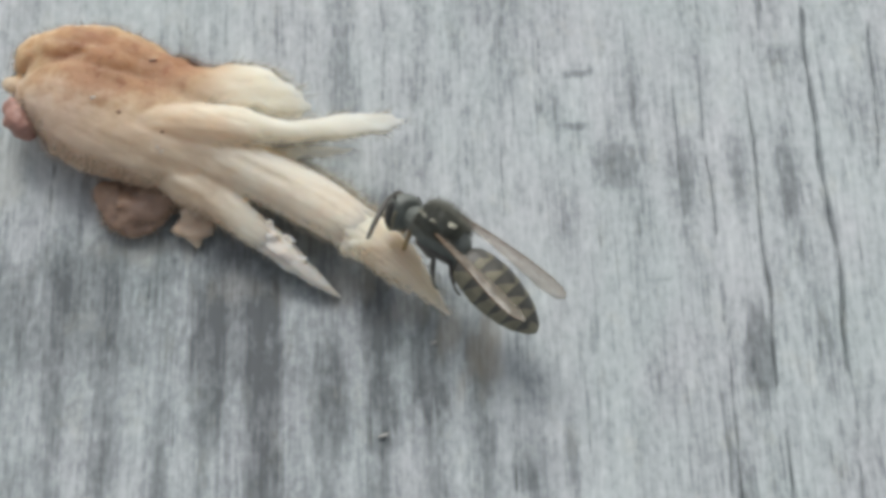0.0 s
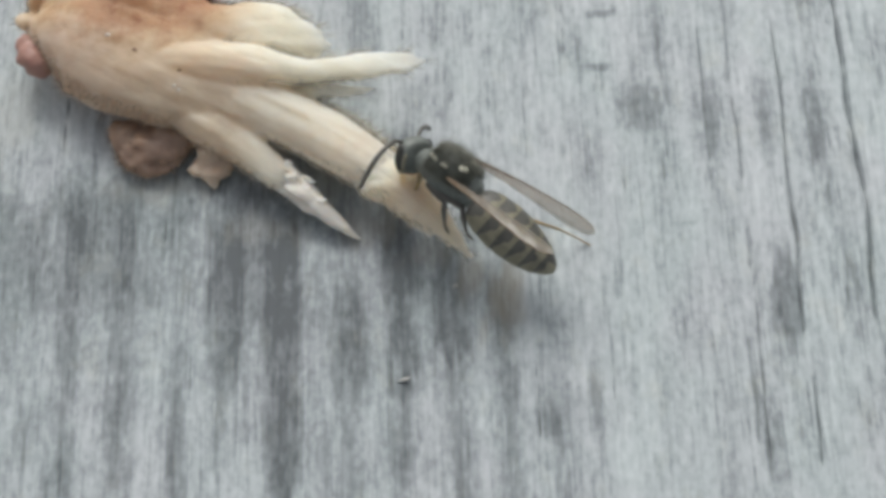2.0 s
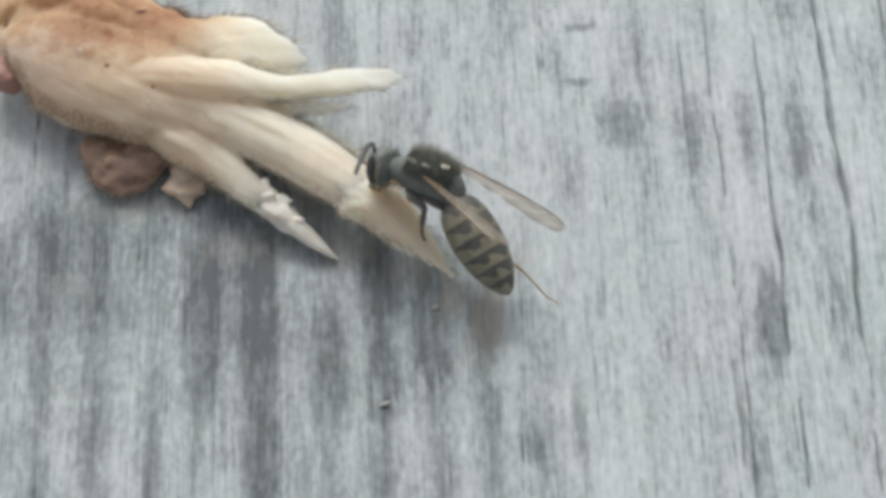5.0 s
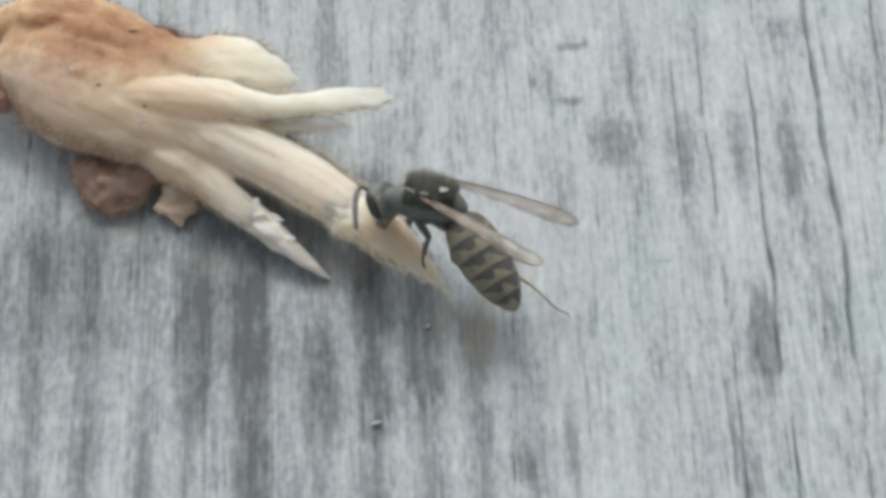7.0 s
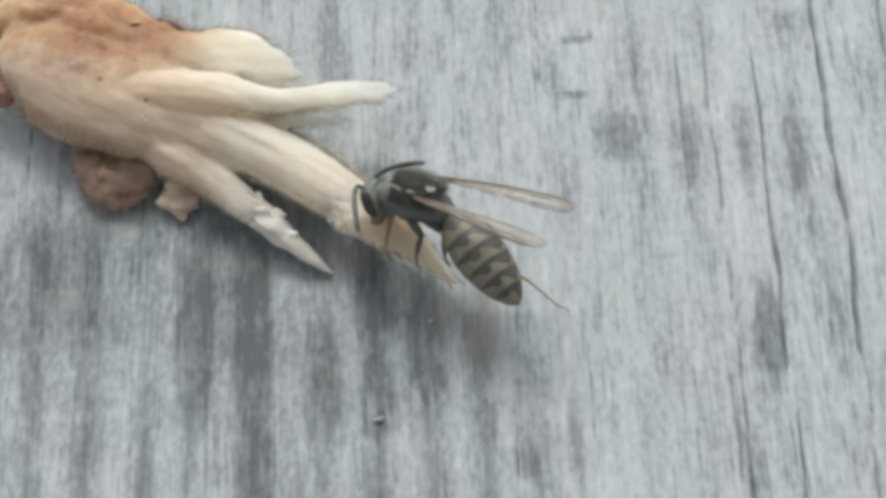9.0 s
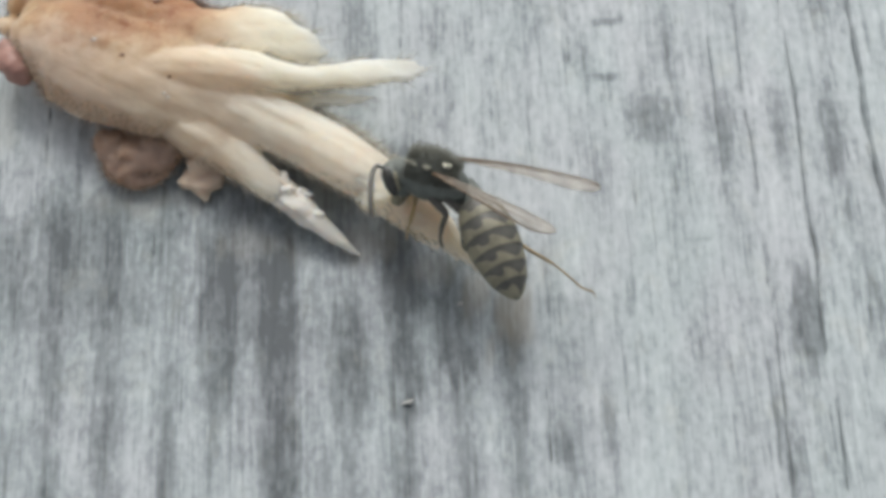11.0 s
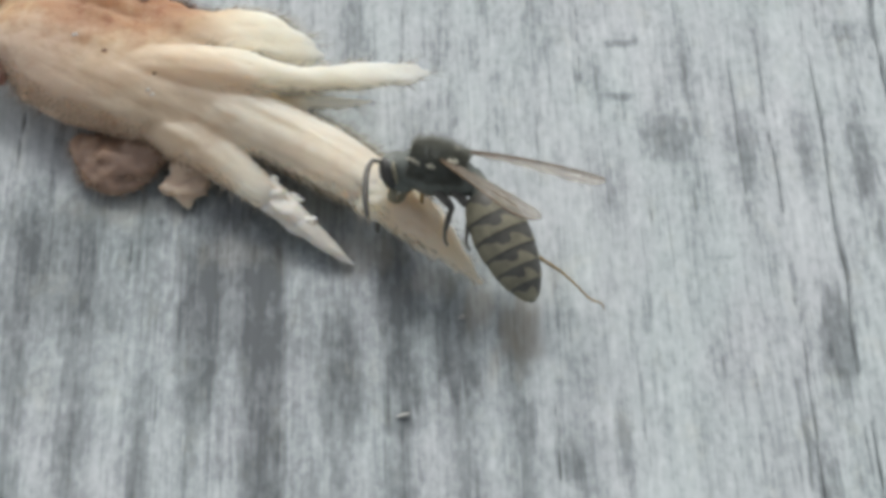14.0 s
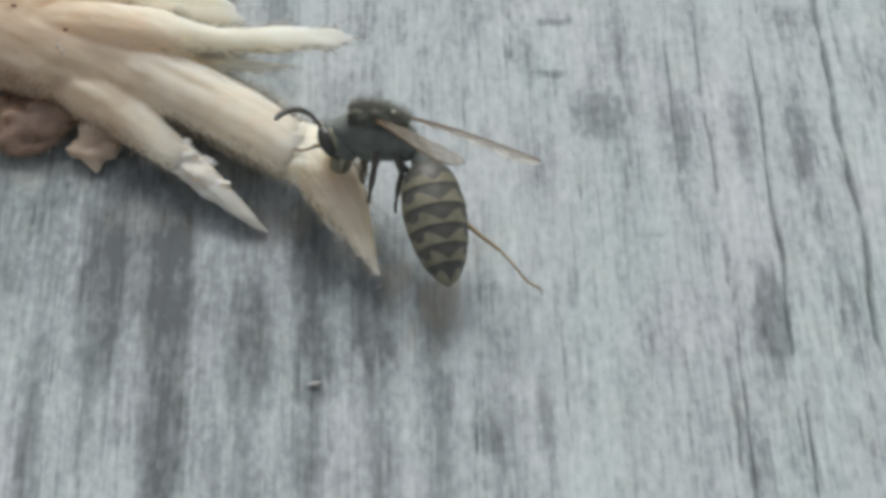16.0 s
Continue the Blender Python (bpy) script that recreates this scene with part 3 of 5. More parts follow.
def meat_piece():
    thing = new("meat_piece")
    tagged(thing, "torn piece of roast chicken with browned skin lying on the board", "meat")
    # trunk, with the roots of the strands grown into it
    bm = sweep([(-26.3, 12.8, 2.8, 0.7, 0.6), (-25.4, 13.0, 2.8, 2.0, 1.7), (-23.3, 12.9, 2.8, 3.6, 2.5), (-20.2, 11.6, 2.8, 4.3, 2.7), (-16.5, 9.7, 2.7, 3.8, 2.6), (-12.9, 8.1, 2.6, 2.7, 2.1),
                (-10.4, 7.0, 2.6, 1.6, 1.4), (-8.6, 6.2, 2.7, 0.5, 0.5)], 60, 40, 0.05, 0.05, seed=1)
    sweep([(-16.6, 8.4, 3.2, 0.8, 0.8), (-13.0, 7.4, 3.1, 1.6, 1.4), (-11.1, 6.4, 3.0, 1.75, 1.5), (-7.9, 4.3, 2.9, 1.7, 1.4), (-5.6, 2.5, 2.8, 1.6, 1.3), (-4.3, 1.4, 2.6, 1.4, 1.1), (-3.6, 0.8, 2.6, 0.5, 0.4)], 60, 40, 0.1, 0.05, 0.5, 6, bm)
    sweep([(-11.5, 7.5, 3.4, 0.3, 0.3), (-8.8, 5.6, 3.5, 0.65, 0.6), (-6.4, 3.9, 3.3, 0.65, 0.6), (-4.6, 2.5, 3.1, 0.5, 0.45), (-3.9, 2.0, 2.9, 0.1, 0.1)], 40, 24, 0.1, 0.05, 0.3, 16, bm)
    sweep([(-11.5, 5.6, 2.9, 0.3, 0.3), (-9.4, 4.3, 2.9, 0.55, 0.6), (-7.0, 2.7, 2.6, 0.6, 0.6), (-5.2, 1.3, 2.4, 0.4, 0.45)], 40, 24, 0.1, 0.05, 0.3, 17, bm)
    sweep([(-18.0, 7.9, 2.9, 0.8, 0.8), (-15.0, 5.9, 2.4, 1.4, 1.3), (-13.3, 4.8, 2.2, 1.25, 1.1), (-11.7, 3.3, 2.0, 1.0, 0.9), (-10.7, 2.3, 1.85, 0.85, 0.7), (-9.4, 1.1, 1.6, 0.5, 0.4)], 40, 32, 0.1, 0.08, 0.4, 8, bm)
    sweep([(-17.0, 8.4, 3.9, 0.4, 0.4), (-14.4, 6.9, 3.5, 0.7, 0.8), (-12.4, 5.6, 2.9, 0.55, 0.7), (-10.8, 4.7, 2.5, 0.15, 0.2)], 30, 24, 0.12, 0.05, 0.2, 12, bm)
    # unseen belly below the thick strand, added to deepen its contact shadow
    sweep([(-14.0, 8.2, 1.2, 0.6, 0.8), (-11.5, 7.2, 1.2, 1.1, 1.3), (-8.2, 4.8, 1.3, 1.1, 1.3), (-5.6, 2.8, 1.4, 1.0, 1.2), (-4.2, 1.7, 1.6, 0.5, 0.6)], 30, 24, 0.06, 0.08, 0, 26, bm)
    sweep([(-26.5, 15.4, 2.6, 0.5, 0.6), (-25.2, 15.9, 2.9, 1.9, 1.7), (-22.8, 15.5, 3.0, 2.7, 2.3), (-19.8, 14.5, 3.3, 2.5, 2.2), (-16.8, 13.2, 3.6, 1.9, 1.6), (-14.4, 12.6, 3.9, 0.9, 0.8)], 50, 36, 0.12, 0.2, seed=2, bm=bm)
    for k, (x, y, z, r) in enumerate(((-25.6, 17.3, 2.2, 0.9), (-24.0, 17.9, 2.4, 1.1), (-21.6, 17.4, 2.6, 1.2), (-19.4, 16.6, 3.0, 1.0), (-26.6, 14.4, 2.8, 0.8), (-17.5, 14.8, 3.4, 0.8))):
        blob((x, y, z), (r, r * 0.8, r * 0.7), 0.3, 40 + k, 3, bm)
    sweep([(-25.6, 14.2, 3.2, 0.7, 0.6), (-24.4, 14.3, 3.6, 1.3, 1.1), (-22.0, 14.0, 4.0, 1.6, 1.25), (-19.5, 13.2, 4.1, 1.4, 1.1), (-17.0, 12.5, 4.1, 0.7, 0.6)], 40, 28, 0.06, 0.1, 0, 28, bm)
    sweep([(-20.0, 12.6, 3.6, 0.9, 0.8), (-17.0, 12.5, 3.8, 1.7, 1.3), (-14.2, 12.2, 3.9, 1.6, 1.1), (-11.8, 12.0, 3.9, 1.3, 0.8), (-11.0, 11.9, 3.9, 0.5, 0.4)], 40, 28, 0.1, 0.08, 0, 4, bm)
    sweep([(-20.5, 10.2, 4.2, 0.6, 0.6), (-17.0, 9.5, 4.5, 1.2, 1.0), (-14.0, 9.0, 4.6, 1.3, 1.1), (-10.9, 8.3, 4.6, 0.95, 0.8), (-10.0, 8.1, 4.6, 0.4, 0.3)], 40, 28, 0.1, 0.05, 0, 5, bm)
    # the wide lobe, of several torn strands side by side, thin towards its end
    for k, (y0, y1, z, w, end) in enumerate(((13.3, 12.6, 3.8, 0.75, -9.4), (12.6, 12.0, 4.1, 0.9, -8.7), (11.8, 11.3, 4.15, 0.95, -8.0), (11.0, 10.5, 4.0, 0.9, -7.5), (10.2, 9.7, 3.7, 0.7, -7.8))):
        sweep([(-14.2, y0, z, 0.4, 0.4), (-12.6, y0, z, w, 0.7), (-10.6, 0.6 * y0 + 0.4 * y1, z, w, 0.6), (end - 0.9, y1 + 0.1, z - 0.15, 0.75 * w, 0.35), (end, y1, z - 0.25, 0.3 * w, 0.12)], 40, 28, 0.1, 0.12, 0.5, 40 + k, bm)
    # the long strand, flaring and flat at its end
    sweep([(-16.6, 9.7, 4.3, 0.6, 0.5), (-15.2, 9.4, 4.5, 1.3, 0.8), (-12.7, 8.95, 4.6, 1.35, 0.85), (-10.95, 8.5, 4.6, 1.1, 0.8), (-9.2, 8.1, 4.6, 0.82, 0.65), (-7.1, 8.15, 4.5, 0.8, 0.5), (-5.35, 8.35, 4.45, 0.86, 0.42), (-4.0, 8.47, 4.4, 0.82, 0.28), (-3.0, 8.48, 4.4, 0.72, 0.18), (-2.3, 8.5, 4.4, 0.46, 0.12), (-1.9, 8.5, 4.4, 0.15, 0.06)], 60, 36, 0.1, 0.12, 0.6, 5, bm)
    for k, (x0, y0, x1, y1) in enumerate(((-6.2, 8.9, -4.1, 9.35), (-5.4, 8.7, -3.2, 8.95), (-5.0, 8.0, -3.3, 7.95), (-6.6, 7.7, -4.9, 7.55), (-4.6, 8.4, -1.9, 8.75), (-3.4, 8.2, -1.8, 8.2), (-3.8, 8.8, -2.2, 9.1), (-3.6, 8.0, -2.3, 7.8))):
        sweep([(x0, y0, 4.4, 0.3, 0.25), (0.5 * (x0 + x1), 0.5 * (y0 + y1), 4.45, 0.26, 0.18), (x1, y1, 4.4, 0.05, 0.05)], 20, 14, 0.1, 0.15, 0.2, 50 + k, bm)
    sweep([(-12.0, 7.7, 3.6, 0.3, 0.3), (-9.8, 7.5, 3.7, 0.5, 0.4), (-7.9, 7.2, 3.7, 0.45, 0.3), (-6.2, 7.1, 3.7, 0.35, 0.2), (-4.9, 7.15, 3.7, 0.1, 0.08)], 30, 20, 0.1, 0.2, 0.3, 60, bm)
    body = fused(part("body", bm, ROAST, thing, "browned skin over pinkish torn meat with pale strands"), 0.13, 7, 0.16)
    bm = sweep([(-26.9, 13.4, 2.6, 0.25, 0.3), (-26.6, 12.6, 2.7, 0.75, 0.7), (-26.1, 11.7, 2.7, 0.95, 0.8), (-25.6, 10.9, 2.5, 0.75, 0.7), (-25.3, 10.4, 2.3, 0.2, 0.2)], 30, 24, 0.1, 0.3, 0, 3)
    fused(part("skin_flap", bm, RED, thing, "dark red skin edge"), 0.12, 4, 0.3)
    fringe(body, ROAST_FUZZ, 95000, 5)
    # loose fibres along the strands: centre line, sideways shift, height over it, start, end, thickness
    long_strand = glide([(-16.8, 9.4, 5.3), (-14.0, 9.0, 5.6), (-10.2, 8.2, 5.25), (-7.1, 8.1, 5.05), (-4.9, 8.5, 4.8), (-2.3, 8.4, 4.55)], 60)
    thick_strand = glide([(-13.0, 7.4, 4.5), (-11.1, 6.4, 4.45), (-7.9, 4.3, 4.25), (-5.6, 2.5, 4.05), (-3.6, 0.9, 3.6)], 60)
    wide_strand = glide([(-15.5, 12.2, 4.9), (-12.0, 12.0, 4.75), (-9.6, 11.8, 4.55), (-7.4, 10.9, 4.0)], 60)
    side_strand = glide([(-15.4, 6.1, 3.6), (-13.3, 4.8, 3.25), (-11.5, 3.1, 2.85), (-9.6, 1.3, 2.5)], 60)
    rng = random.Random(11)
    for line, half, count in ((long_strand, 0.6, 6), (thick_strand, 1.35, 7), (wide_strand, 1.2, 5), (side_strand, 0.8, 5)):
        for k in range(count):
            w = half * (2 * (k + 0.5) / count - 1)
            a = rng.randint(0, 28)
            e = min(59, a + rng.randint(18, 40))
            thick = rng.uniform(0.05, 0.13)
            w += rng.uniform(-0.3, 0.3) * half / count * 2
            rows = []
            for n in np.linspace(a, e, 6).astype(int):
                d = line[min(n + 1, 59)] - line[max(n - 1, 0)]
                d /= np.linalg.norm(d)
                drop = 0.55 * half * (1 - math.sqrt(max(0.0, 1 - (w / half * 0.9) ** 2)))
                rows.append((line[n][0] + d[1] * w + rng.uniform(-0.06, 0.06), line[n][1] - d[0] * w + rng.uniform(-0.06, 0.06), line[n][2] - drop - 0.2, thick, thick * 0.85))
            rows[0], rows[-1] = (*rows[0][:2], rows[0][2] - 0.2, 0.04, 0.04), (*rows[-1][:2], rows[-1][2] - 0.12, 0.03, 0.03)
            part("fibre", sweep(rows, 22, 8, 0, 0.25, 0, k), FIBRE, thing)
    bm = sweep([(-11.5, 3.4, 1.7, 0.4, 0.4), (-10.6, 2.4, 1.75, 0.78, 0.65), (-9.6, 1.35, 1.6, 0.84, 0.65), (-8.6, 0.45, 1.3, 0.7, 0.55), (-7.5, -0.45, 0.9, 0.47, 0.4), (-6.8, -1.0, 0.55, 0.27, 0.25), (-6.15, -1.4, 0.35, 0.08, 0.08)], 50, 28, 0.14, 0.25, 0.3, 9)
    for k, (x, y, z, r) in enumerate(((-10.35, 2.95, 2.2, 0.34), (-9.15, 2.0, 1.95, 0.3), (-8.9, 1.75, 2.0, 0.2), (-10.0, 1.9, 2.3, 0.36), (-8.3, 0.5, 1.75, 0.3))):
        blob((x, y, z), (r * 1.2, r * 0.8, r * 0.8), 0.6, 21 + k, 3, bm)
    fused(part("strand_tip", bm, FLAKY, thing, "ragged pale strand tip"), 0.08, 1, 0.25)
    bm = blob((-15.1, 4.15, 0.75), (1.3, 0.85, 0.6), 0.6, 10, 4, blob((-14.6, 4.9, 1.3), (1.3, 0.9, 1.0), 0.4, 23))
    sweep([(-15.6, 4.6, 0.9, 0.8, 0.5), (-15.1, 3.6, 0.6, 0.7, 0.4), (-14.85, 2.9, 0.3, 0.25, 0.2)], 20, 16, 0.1, 0.2, 0.3, 25, bm)
    fused(part("lump", bm, TAN_LUMP, thing, "tan torn meat lump"), 0.12, 5, 0.3)
    bm = sweep([(-21.2, 7.5, 0.9, 0.4, 0.3), (-20.4, 6.7, 0.9, 1.2, 0.65), (-19.2, 6.0, 0.9, 1.9, 0.8), (-17.6, 5.9, 1.1, 1.5, 0.9), (-16.3, 6.2, 1.3, 0.7, 0.7)], 40, 32, 0.08, 0.15, 0, 11)
    sweep([(-20.6, 6.0, 0.6, 0.5, 0.4), (-19.6, 5.0, 0.5, 1.0, 0.4), (-18.2, 4.6, 0.45, 0.8, 0.35), (-17.3, 4.7, 0.5, 0.3, 0.2)], 30, 24, 0.1, 0.2, 0, 24, bm)
    for k, (x, y, z, r) in enumerate(((-20.3, 5.9, 0.9, 0.6), (-19.5, 4.6, 0.7, 0.6), (-17.9, 4.7, 0.8, 0.55), (-18.9, 5.6, 1.5, 0.8), (-17.2, 5.3, 1.2, 0.6), (-20.2, 6.6, 1.4, 0.6))):
        blob((x, y, z), (r * 1.2, r * 0.8, r * 0.6), 0.6, 80 + k, 3, bm)
    sweep([(-20.4, 5.3, 0.7, 0.15, 0.15), (-19.7, 4.4, 0.75, 0.3, 0.25), (-18.4, 4.05, 0.7, 0.32, 0.25), (-17.0, 4.5, 0.7, 0.15, 0.15)], 30, 16, 0.1, 0.4, 0, 27, bm)
    flap = fused(part("lump", bm, LUMP, thing, "brown meat flap tucked under the piece"), 0.12, 3, 0.5)
    fringe(flap, ROAST_FUZZ, 9000, 8, 0.8)
    # pale blobs: the first stands in for a glint, the others are cream flecks
    for k, (x, y, z, rx, ry) in enumerate(((-20.95, 11.03, 5.44, 0.2, 0.1), (-16.9, 7.5, 4.66, 0.14, 0.1), (-16.65, 7.25, 4.54, 0.15, 0.1))):
        part("fat_fleck", blob((x, y, z), (rx, ry, 0.1), 0.5, 60 + k, 2), FLAKY, thing, "pale fleck, one of them a modelled glint")
    for k, (x, y, z, rx, ry) in enumerate(((-16.56, 8.34, 5.06, 0.16, 0.1), (-19.29, 9.9, 5.3, 0.15, 0.13), (-17.4, 14.0, 5.0, 0.3, 0.12))):
        part("char_speck", blob((x, y, z), (rx, ry, 0.07), 0.5, 70 + k, 2), SPECK, thing, "dark charred speck")
    # the gnawed end swings a little as it is pulled; its origin is the joint
    bm = sweep([(-2.2, 1.7, 0.0, 0.6, 0.5), (-1.3, 1.05, 0.1, 1.25, 1.0), (-0.3, 0.3, 0.15, 1.45, 1.15), (1.0, -0.9, 0.0, 1.4, 1.0), (2.4, -2.2, -0.4, 1.1, 0.7), (3.4, -3.3, -0.8, 0.72, 0.45), (4.2, -4.2, -1.1, 0.36, 0.25), (4.6, -4.6, -1.25, 0.2, 0.12)], 50, 40, 0.1, 0.1, 0.5, 7)
    # torn strands side by side along it, of uneven length
    rng = random.Random(21)
    for k in range(11):
        w = -1.25 + 0.25 * k
        far = 1.0 - 0.3 * abs(w + 0.15) - rng.uniform(0.0, 0.2)
        rows = []
        for f in np.linspace(0.0, 1.0, 5):
            g = f * far
            x, y, z = -0.6 + 5.9 * g, 0.5 - 5.9 * g, 0.75 - 2.1 * g - 0.35 * w * w * (1 - 0.5 * g)
            spread = w * (1.0 - 0.62 * g) + rng.uniform(-0.08, 0.08)
            rows.append((x + 0.7 * spread, y + 0.7 * spread, z, *((0.06, 0.06) if f in (0.0, 1.0) else (rng.uniform(0.17, 0.3), rng.uniform(0.14, 0.22)))))
        sweep(rows, 26, 12, 0.12, 0.25, 0.3, 90 + k, bm)
    for k, (x, y, z, dx, dy, w) in enumerate(((3.5, -3.0, -0.75, 0.7, -0.5, 0.2), (3.2, -3.6, -0.9, 0.5, -0.9, 0.18), (4.2, -4.4, -1.15, 0.6, -0.7, 0.18), (2.0, -2.6, -0.6, 0.4, -0.9, 0.2), (-1.5, -0.2, 0.4, -0.3, -0.5, 0.4), (-0.9, -0.7, 0.5, -0.1, -0.7, 0.35), (-0.2, -1.2, 0.2, -0.1, -0.6, 0.4))):
        sweep([(x - dx, y - dy, z + 0.3, w, 0.3), (x, y, z, w, 0.22), (x + dx * 0.5, y + dy * 0.5, z - 0.12, w * 0.7, 0.12), (x + dx * 0.9, y + dy * 0.9, z - 0.25, w * 0.2, 0.04)], 20, 14, 0.25, 0.3, 0.3, 30 + k, bm)
    blob((-0.3, -0.55, 0.05), (1.2, 1.1, 1.0), 0.2, 33, 3, bm)
    blob((-0.95, 0.75, 0.75), (0.9, 0.8, 0.55), 0.45, 34, 3, bm)
    blob((-1.3, 0.1, 0.4), (0.6, 0.7, 0.6), 0.5, 35, 3, bm)
    end = fused(part("gnawed_end", bm, GNAWED, thing, "gnawed cream and peach end of the strand"), 0.075, 2, 0.3)
    fringe(end, FUZZ, 11000, 6, 1.0)
    end.matrix_basis = pose(-4.4 * MM, 1.4 * MM, 2.6 * MM)
    return end


gnawed_end = meat_piece()


# ---- crumbs on the board ----
def crumb(x, y, radii, turn, seed, label):
    ob = link("crumb", blob((0, 0, radii[2] * 0.8), radii, 0.5, seed, 3), FLAKE)
    ob.matrix_basis = pose(x * MM, y * MM, 0.00002, 0, 0, turn)
    return tagged(ob, label, "crumb", "crumbs on the board")


crumb(-0.5, -4.9, (0.17, 0.13, 0.08), 10, 1, "tiny pale meat crumb on the board")
crumb(-3.7, -11.0, (0.30, 0.11, 0.05), 14, 2, "tiny whitish flake lying on grey wood")


# ---- the wasp ----
def tube(rows, around=12, n=24, bm=None):
    return sweep([(a, b, c, r, r) for a, b, c, r in rows], n, around, bm=bm)


def ellipsoid(centre, radii, bm=None, detail=4, rough=0.0, seed=0):
    return blob(centre, radii, rough, seed, detail, bm)


def make_wasp():
    parts = {}
    wasp = new("wasp")
    tagged(wasp, "black and yellow wasp feeding on the gnawed end of the meat", "wasp")
    # thorax
    th = part("thorax", sweep([(-2.62, 0, -0.35, 0.04, 0.04), (-2.5, 0, -0.36, 0.45, 0.5), (-2.0, 0, -0.3, 0.9, 0.95), (-1.1, 0, -0.12, 1.15, 1.25), (-0.2, 0, -0.02, 1.36, 1.5), (0.7, 0, -0.06, 1.32, 1.42), (1.4, 0, -0.2, 1.1, 1.1), (1.95, 0, -0.3, 0.85, 0.85), (2.6, 0, -0.4, 0.6, 0.6)], 48, 40, 0, 0.03), BLACK, wasp, "black hairy thorax")
    for s in (1, -1):
        part("collar_stripe", sweep([(1.6, 0.5 * s, 0.68, 0.07, 0.09), (1.4, 0.7 * s, 0.8, 0.15, 0.12), (1.1, 0.92 * s, 0.86, 0.15, 0.12), (0.85, 1.08 * s, 0.82, 0.07, 0.08)], 20, 10), CREAM, th, "cream shoulder stripe")
        part("wing_scale", blob((0.2, 1.14 * s, 0.92), (0.3, 0.17, 0.15), 0.25, 4, 3), CREAM, th, "cream wing-base spot")
        part("scutellum_spot", blob((-0.9, 0.62 * s, 1.2), (0.3, 0.34, 0.15), 0.25, 6, 3), CREAM, th, "cream spot")
    rng = random.Random(5)
    bm = bmesh.new()
    for _ in range(3600):
        a, h = rng.uniform(0, 2 * math.pi), rng.uniform(-1.7, 1.5)
        k = math.sqrt(max(0.05, 1 - (h / 2.25) ** 2))
        d = Vector((0.12 * h, math.cos(a), abs(math.sin(a)) * 0.95 - 0.05)).normalized()
        p = Vector((h, d.y * 1.3 * k, d.z * 1.35 * k + 0.04))
        q = p + (d + Vector([rng.uniform(-0.35, 0.35) for _ in range(3)])) * rng.uniform(0.3, 0.85)
        s1 = d.orthogonal().normalized() * 0.016
        s2 = d.cross(s1).normalized() * 0.016
        vs = [bm.verts.new(w * MM) for w in (p + s1, p - s1 * 0.5 + s2, p - s1 * 0.5 - s2, q)]
        for f in ((0, 1, 3), (1, 2, 3), (2, 0, 3)):
            bm.faces.new([vs[k2] for k2 in f])
    tagged(part("hair", bm, HAIR, th, "short grey hairs"), kind="stuff")
    for piece in [th, *th.children]:
        piece.data.transform(Matrix.Translation((0.00035, 0, 0)) @ Matrix.Diagonal((0.92, 0.93, 0.91, 1)))
    # abdomen: its origin at the waist, the tail along -x
    core = part("abdomen", sweep([(1.15, 0, 0.05, 0.05, 0.05), (1.0, 0, 0.05, 0.35, 0.35), (0.5, 0, 0.02, 0.55, 0.55), (0.0, 0, 0, 0.68, 0.65), (-0.5, 0, 0, 0.8, 0.75), (-1.2, 0, 0.0, 1.1, 1.0), (-2.6, 0, 0, 1.4, 1.3), (-4.4, 0, 0, 1.3, 1.15), (-6.0, 0, 0, 0.75, 0.7), (-7.1, 0, -0.05, 0.15, 0.15)], 50, 32), BLACK, wasp, "abdomen banded yellow and black")
    parts["thorax"], parts["abdomen"] = th, core
    prof = glide([(-0.2, 0.3), (-0.5, 0.95), (-1.1, 1.36), (-2.2, 1.6), (-3.2, 1.66), (-4.3, 1.52), (-5.3, 1.28), (-6.1, 0.95), (-6.8, 0.5), (-7.1, 0.06)], 200)
    cuts = [-0.25, -1.7, -2.85, -3.95, -4.95, -5.9, -7.1]
    for k in range(6):
        bm = bmesh.new()
        rows, rings, around = 30, [], 128
        for i in range(rows + 1):
            f = i / rows
            px = cuts[k] + (cuts[k + 1] - 0.16 - cuts[k]) * f if k < 5 else cuts[k] + (cuts[k + 1] - cuts[k]) * f
            r = float(np.interp(-px, -prof[:, 0], prof[:, 1])) + 0.05 + 0.055 * f * (k < 5)
            rings.append([bm.verts.new(Vector((px, math.cos(2 * math.pi * j / around) * r * 0.97, math.sin(2 * math.pi * j / around) * r * 0.92)) * MM) for j in range(around)])
        for i in range(rows):
            f = (i + 0.5) / rows
            for j in range(around):
                a = math.degrees(2 * math.pi * (j + 0.5) / around) - 90
                a = abs((a + 180) % 360 - 180)
                flank = min(1.0, max(0.0, (a - 75) / 45))
                dark = f < 0.46 + 0.38 * max(0, 1 - a / 34) + 0.06 * math.cos(math.radians(a * 5)) - 0.16 * flank
                dark |= (f - 0.52) ** 2 / 0.05 + ((a - 58) / 14) ** 2 < 1 and k < 5
                dark |= k == 0 and f < 0.62 and a < 70
                face = bm.faces.new((rings[i][j], rings[i + 1][j], rings[i + 1][(j + 1) % around], rings[i][(j + 1) % around]))
                face.material_index = 0 if dark else 1
        part("tergite", bm, [BAND, YELLOW], core)
    for piece in [core, *core.children]:
        piece.data.transform(Matrix.Diagonal((0.93, 0.93, 0.93, 1)))
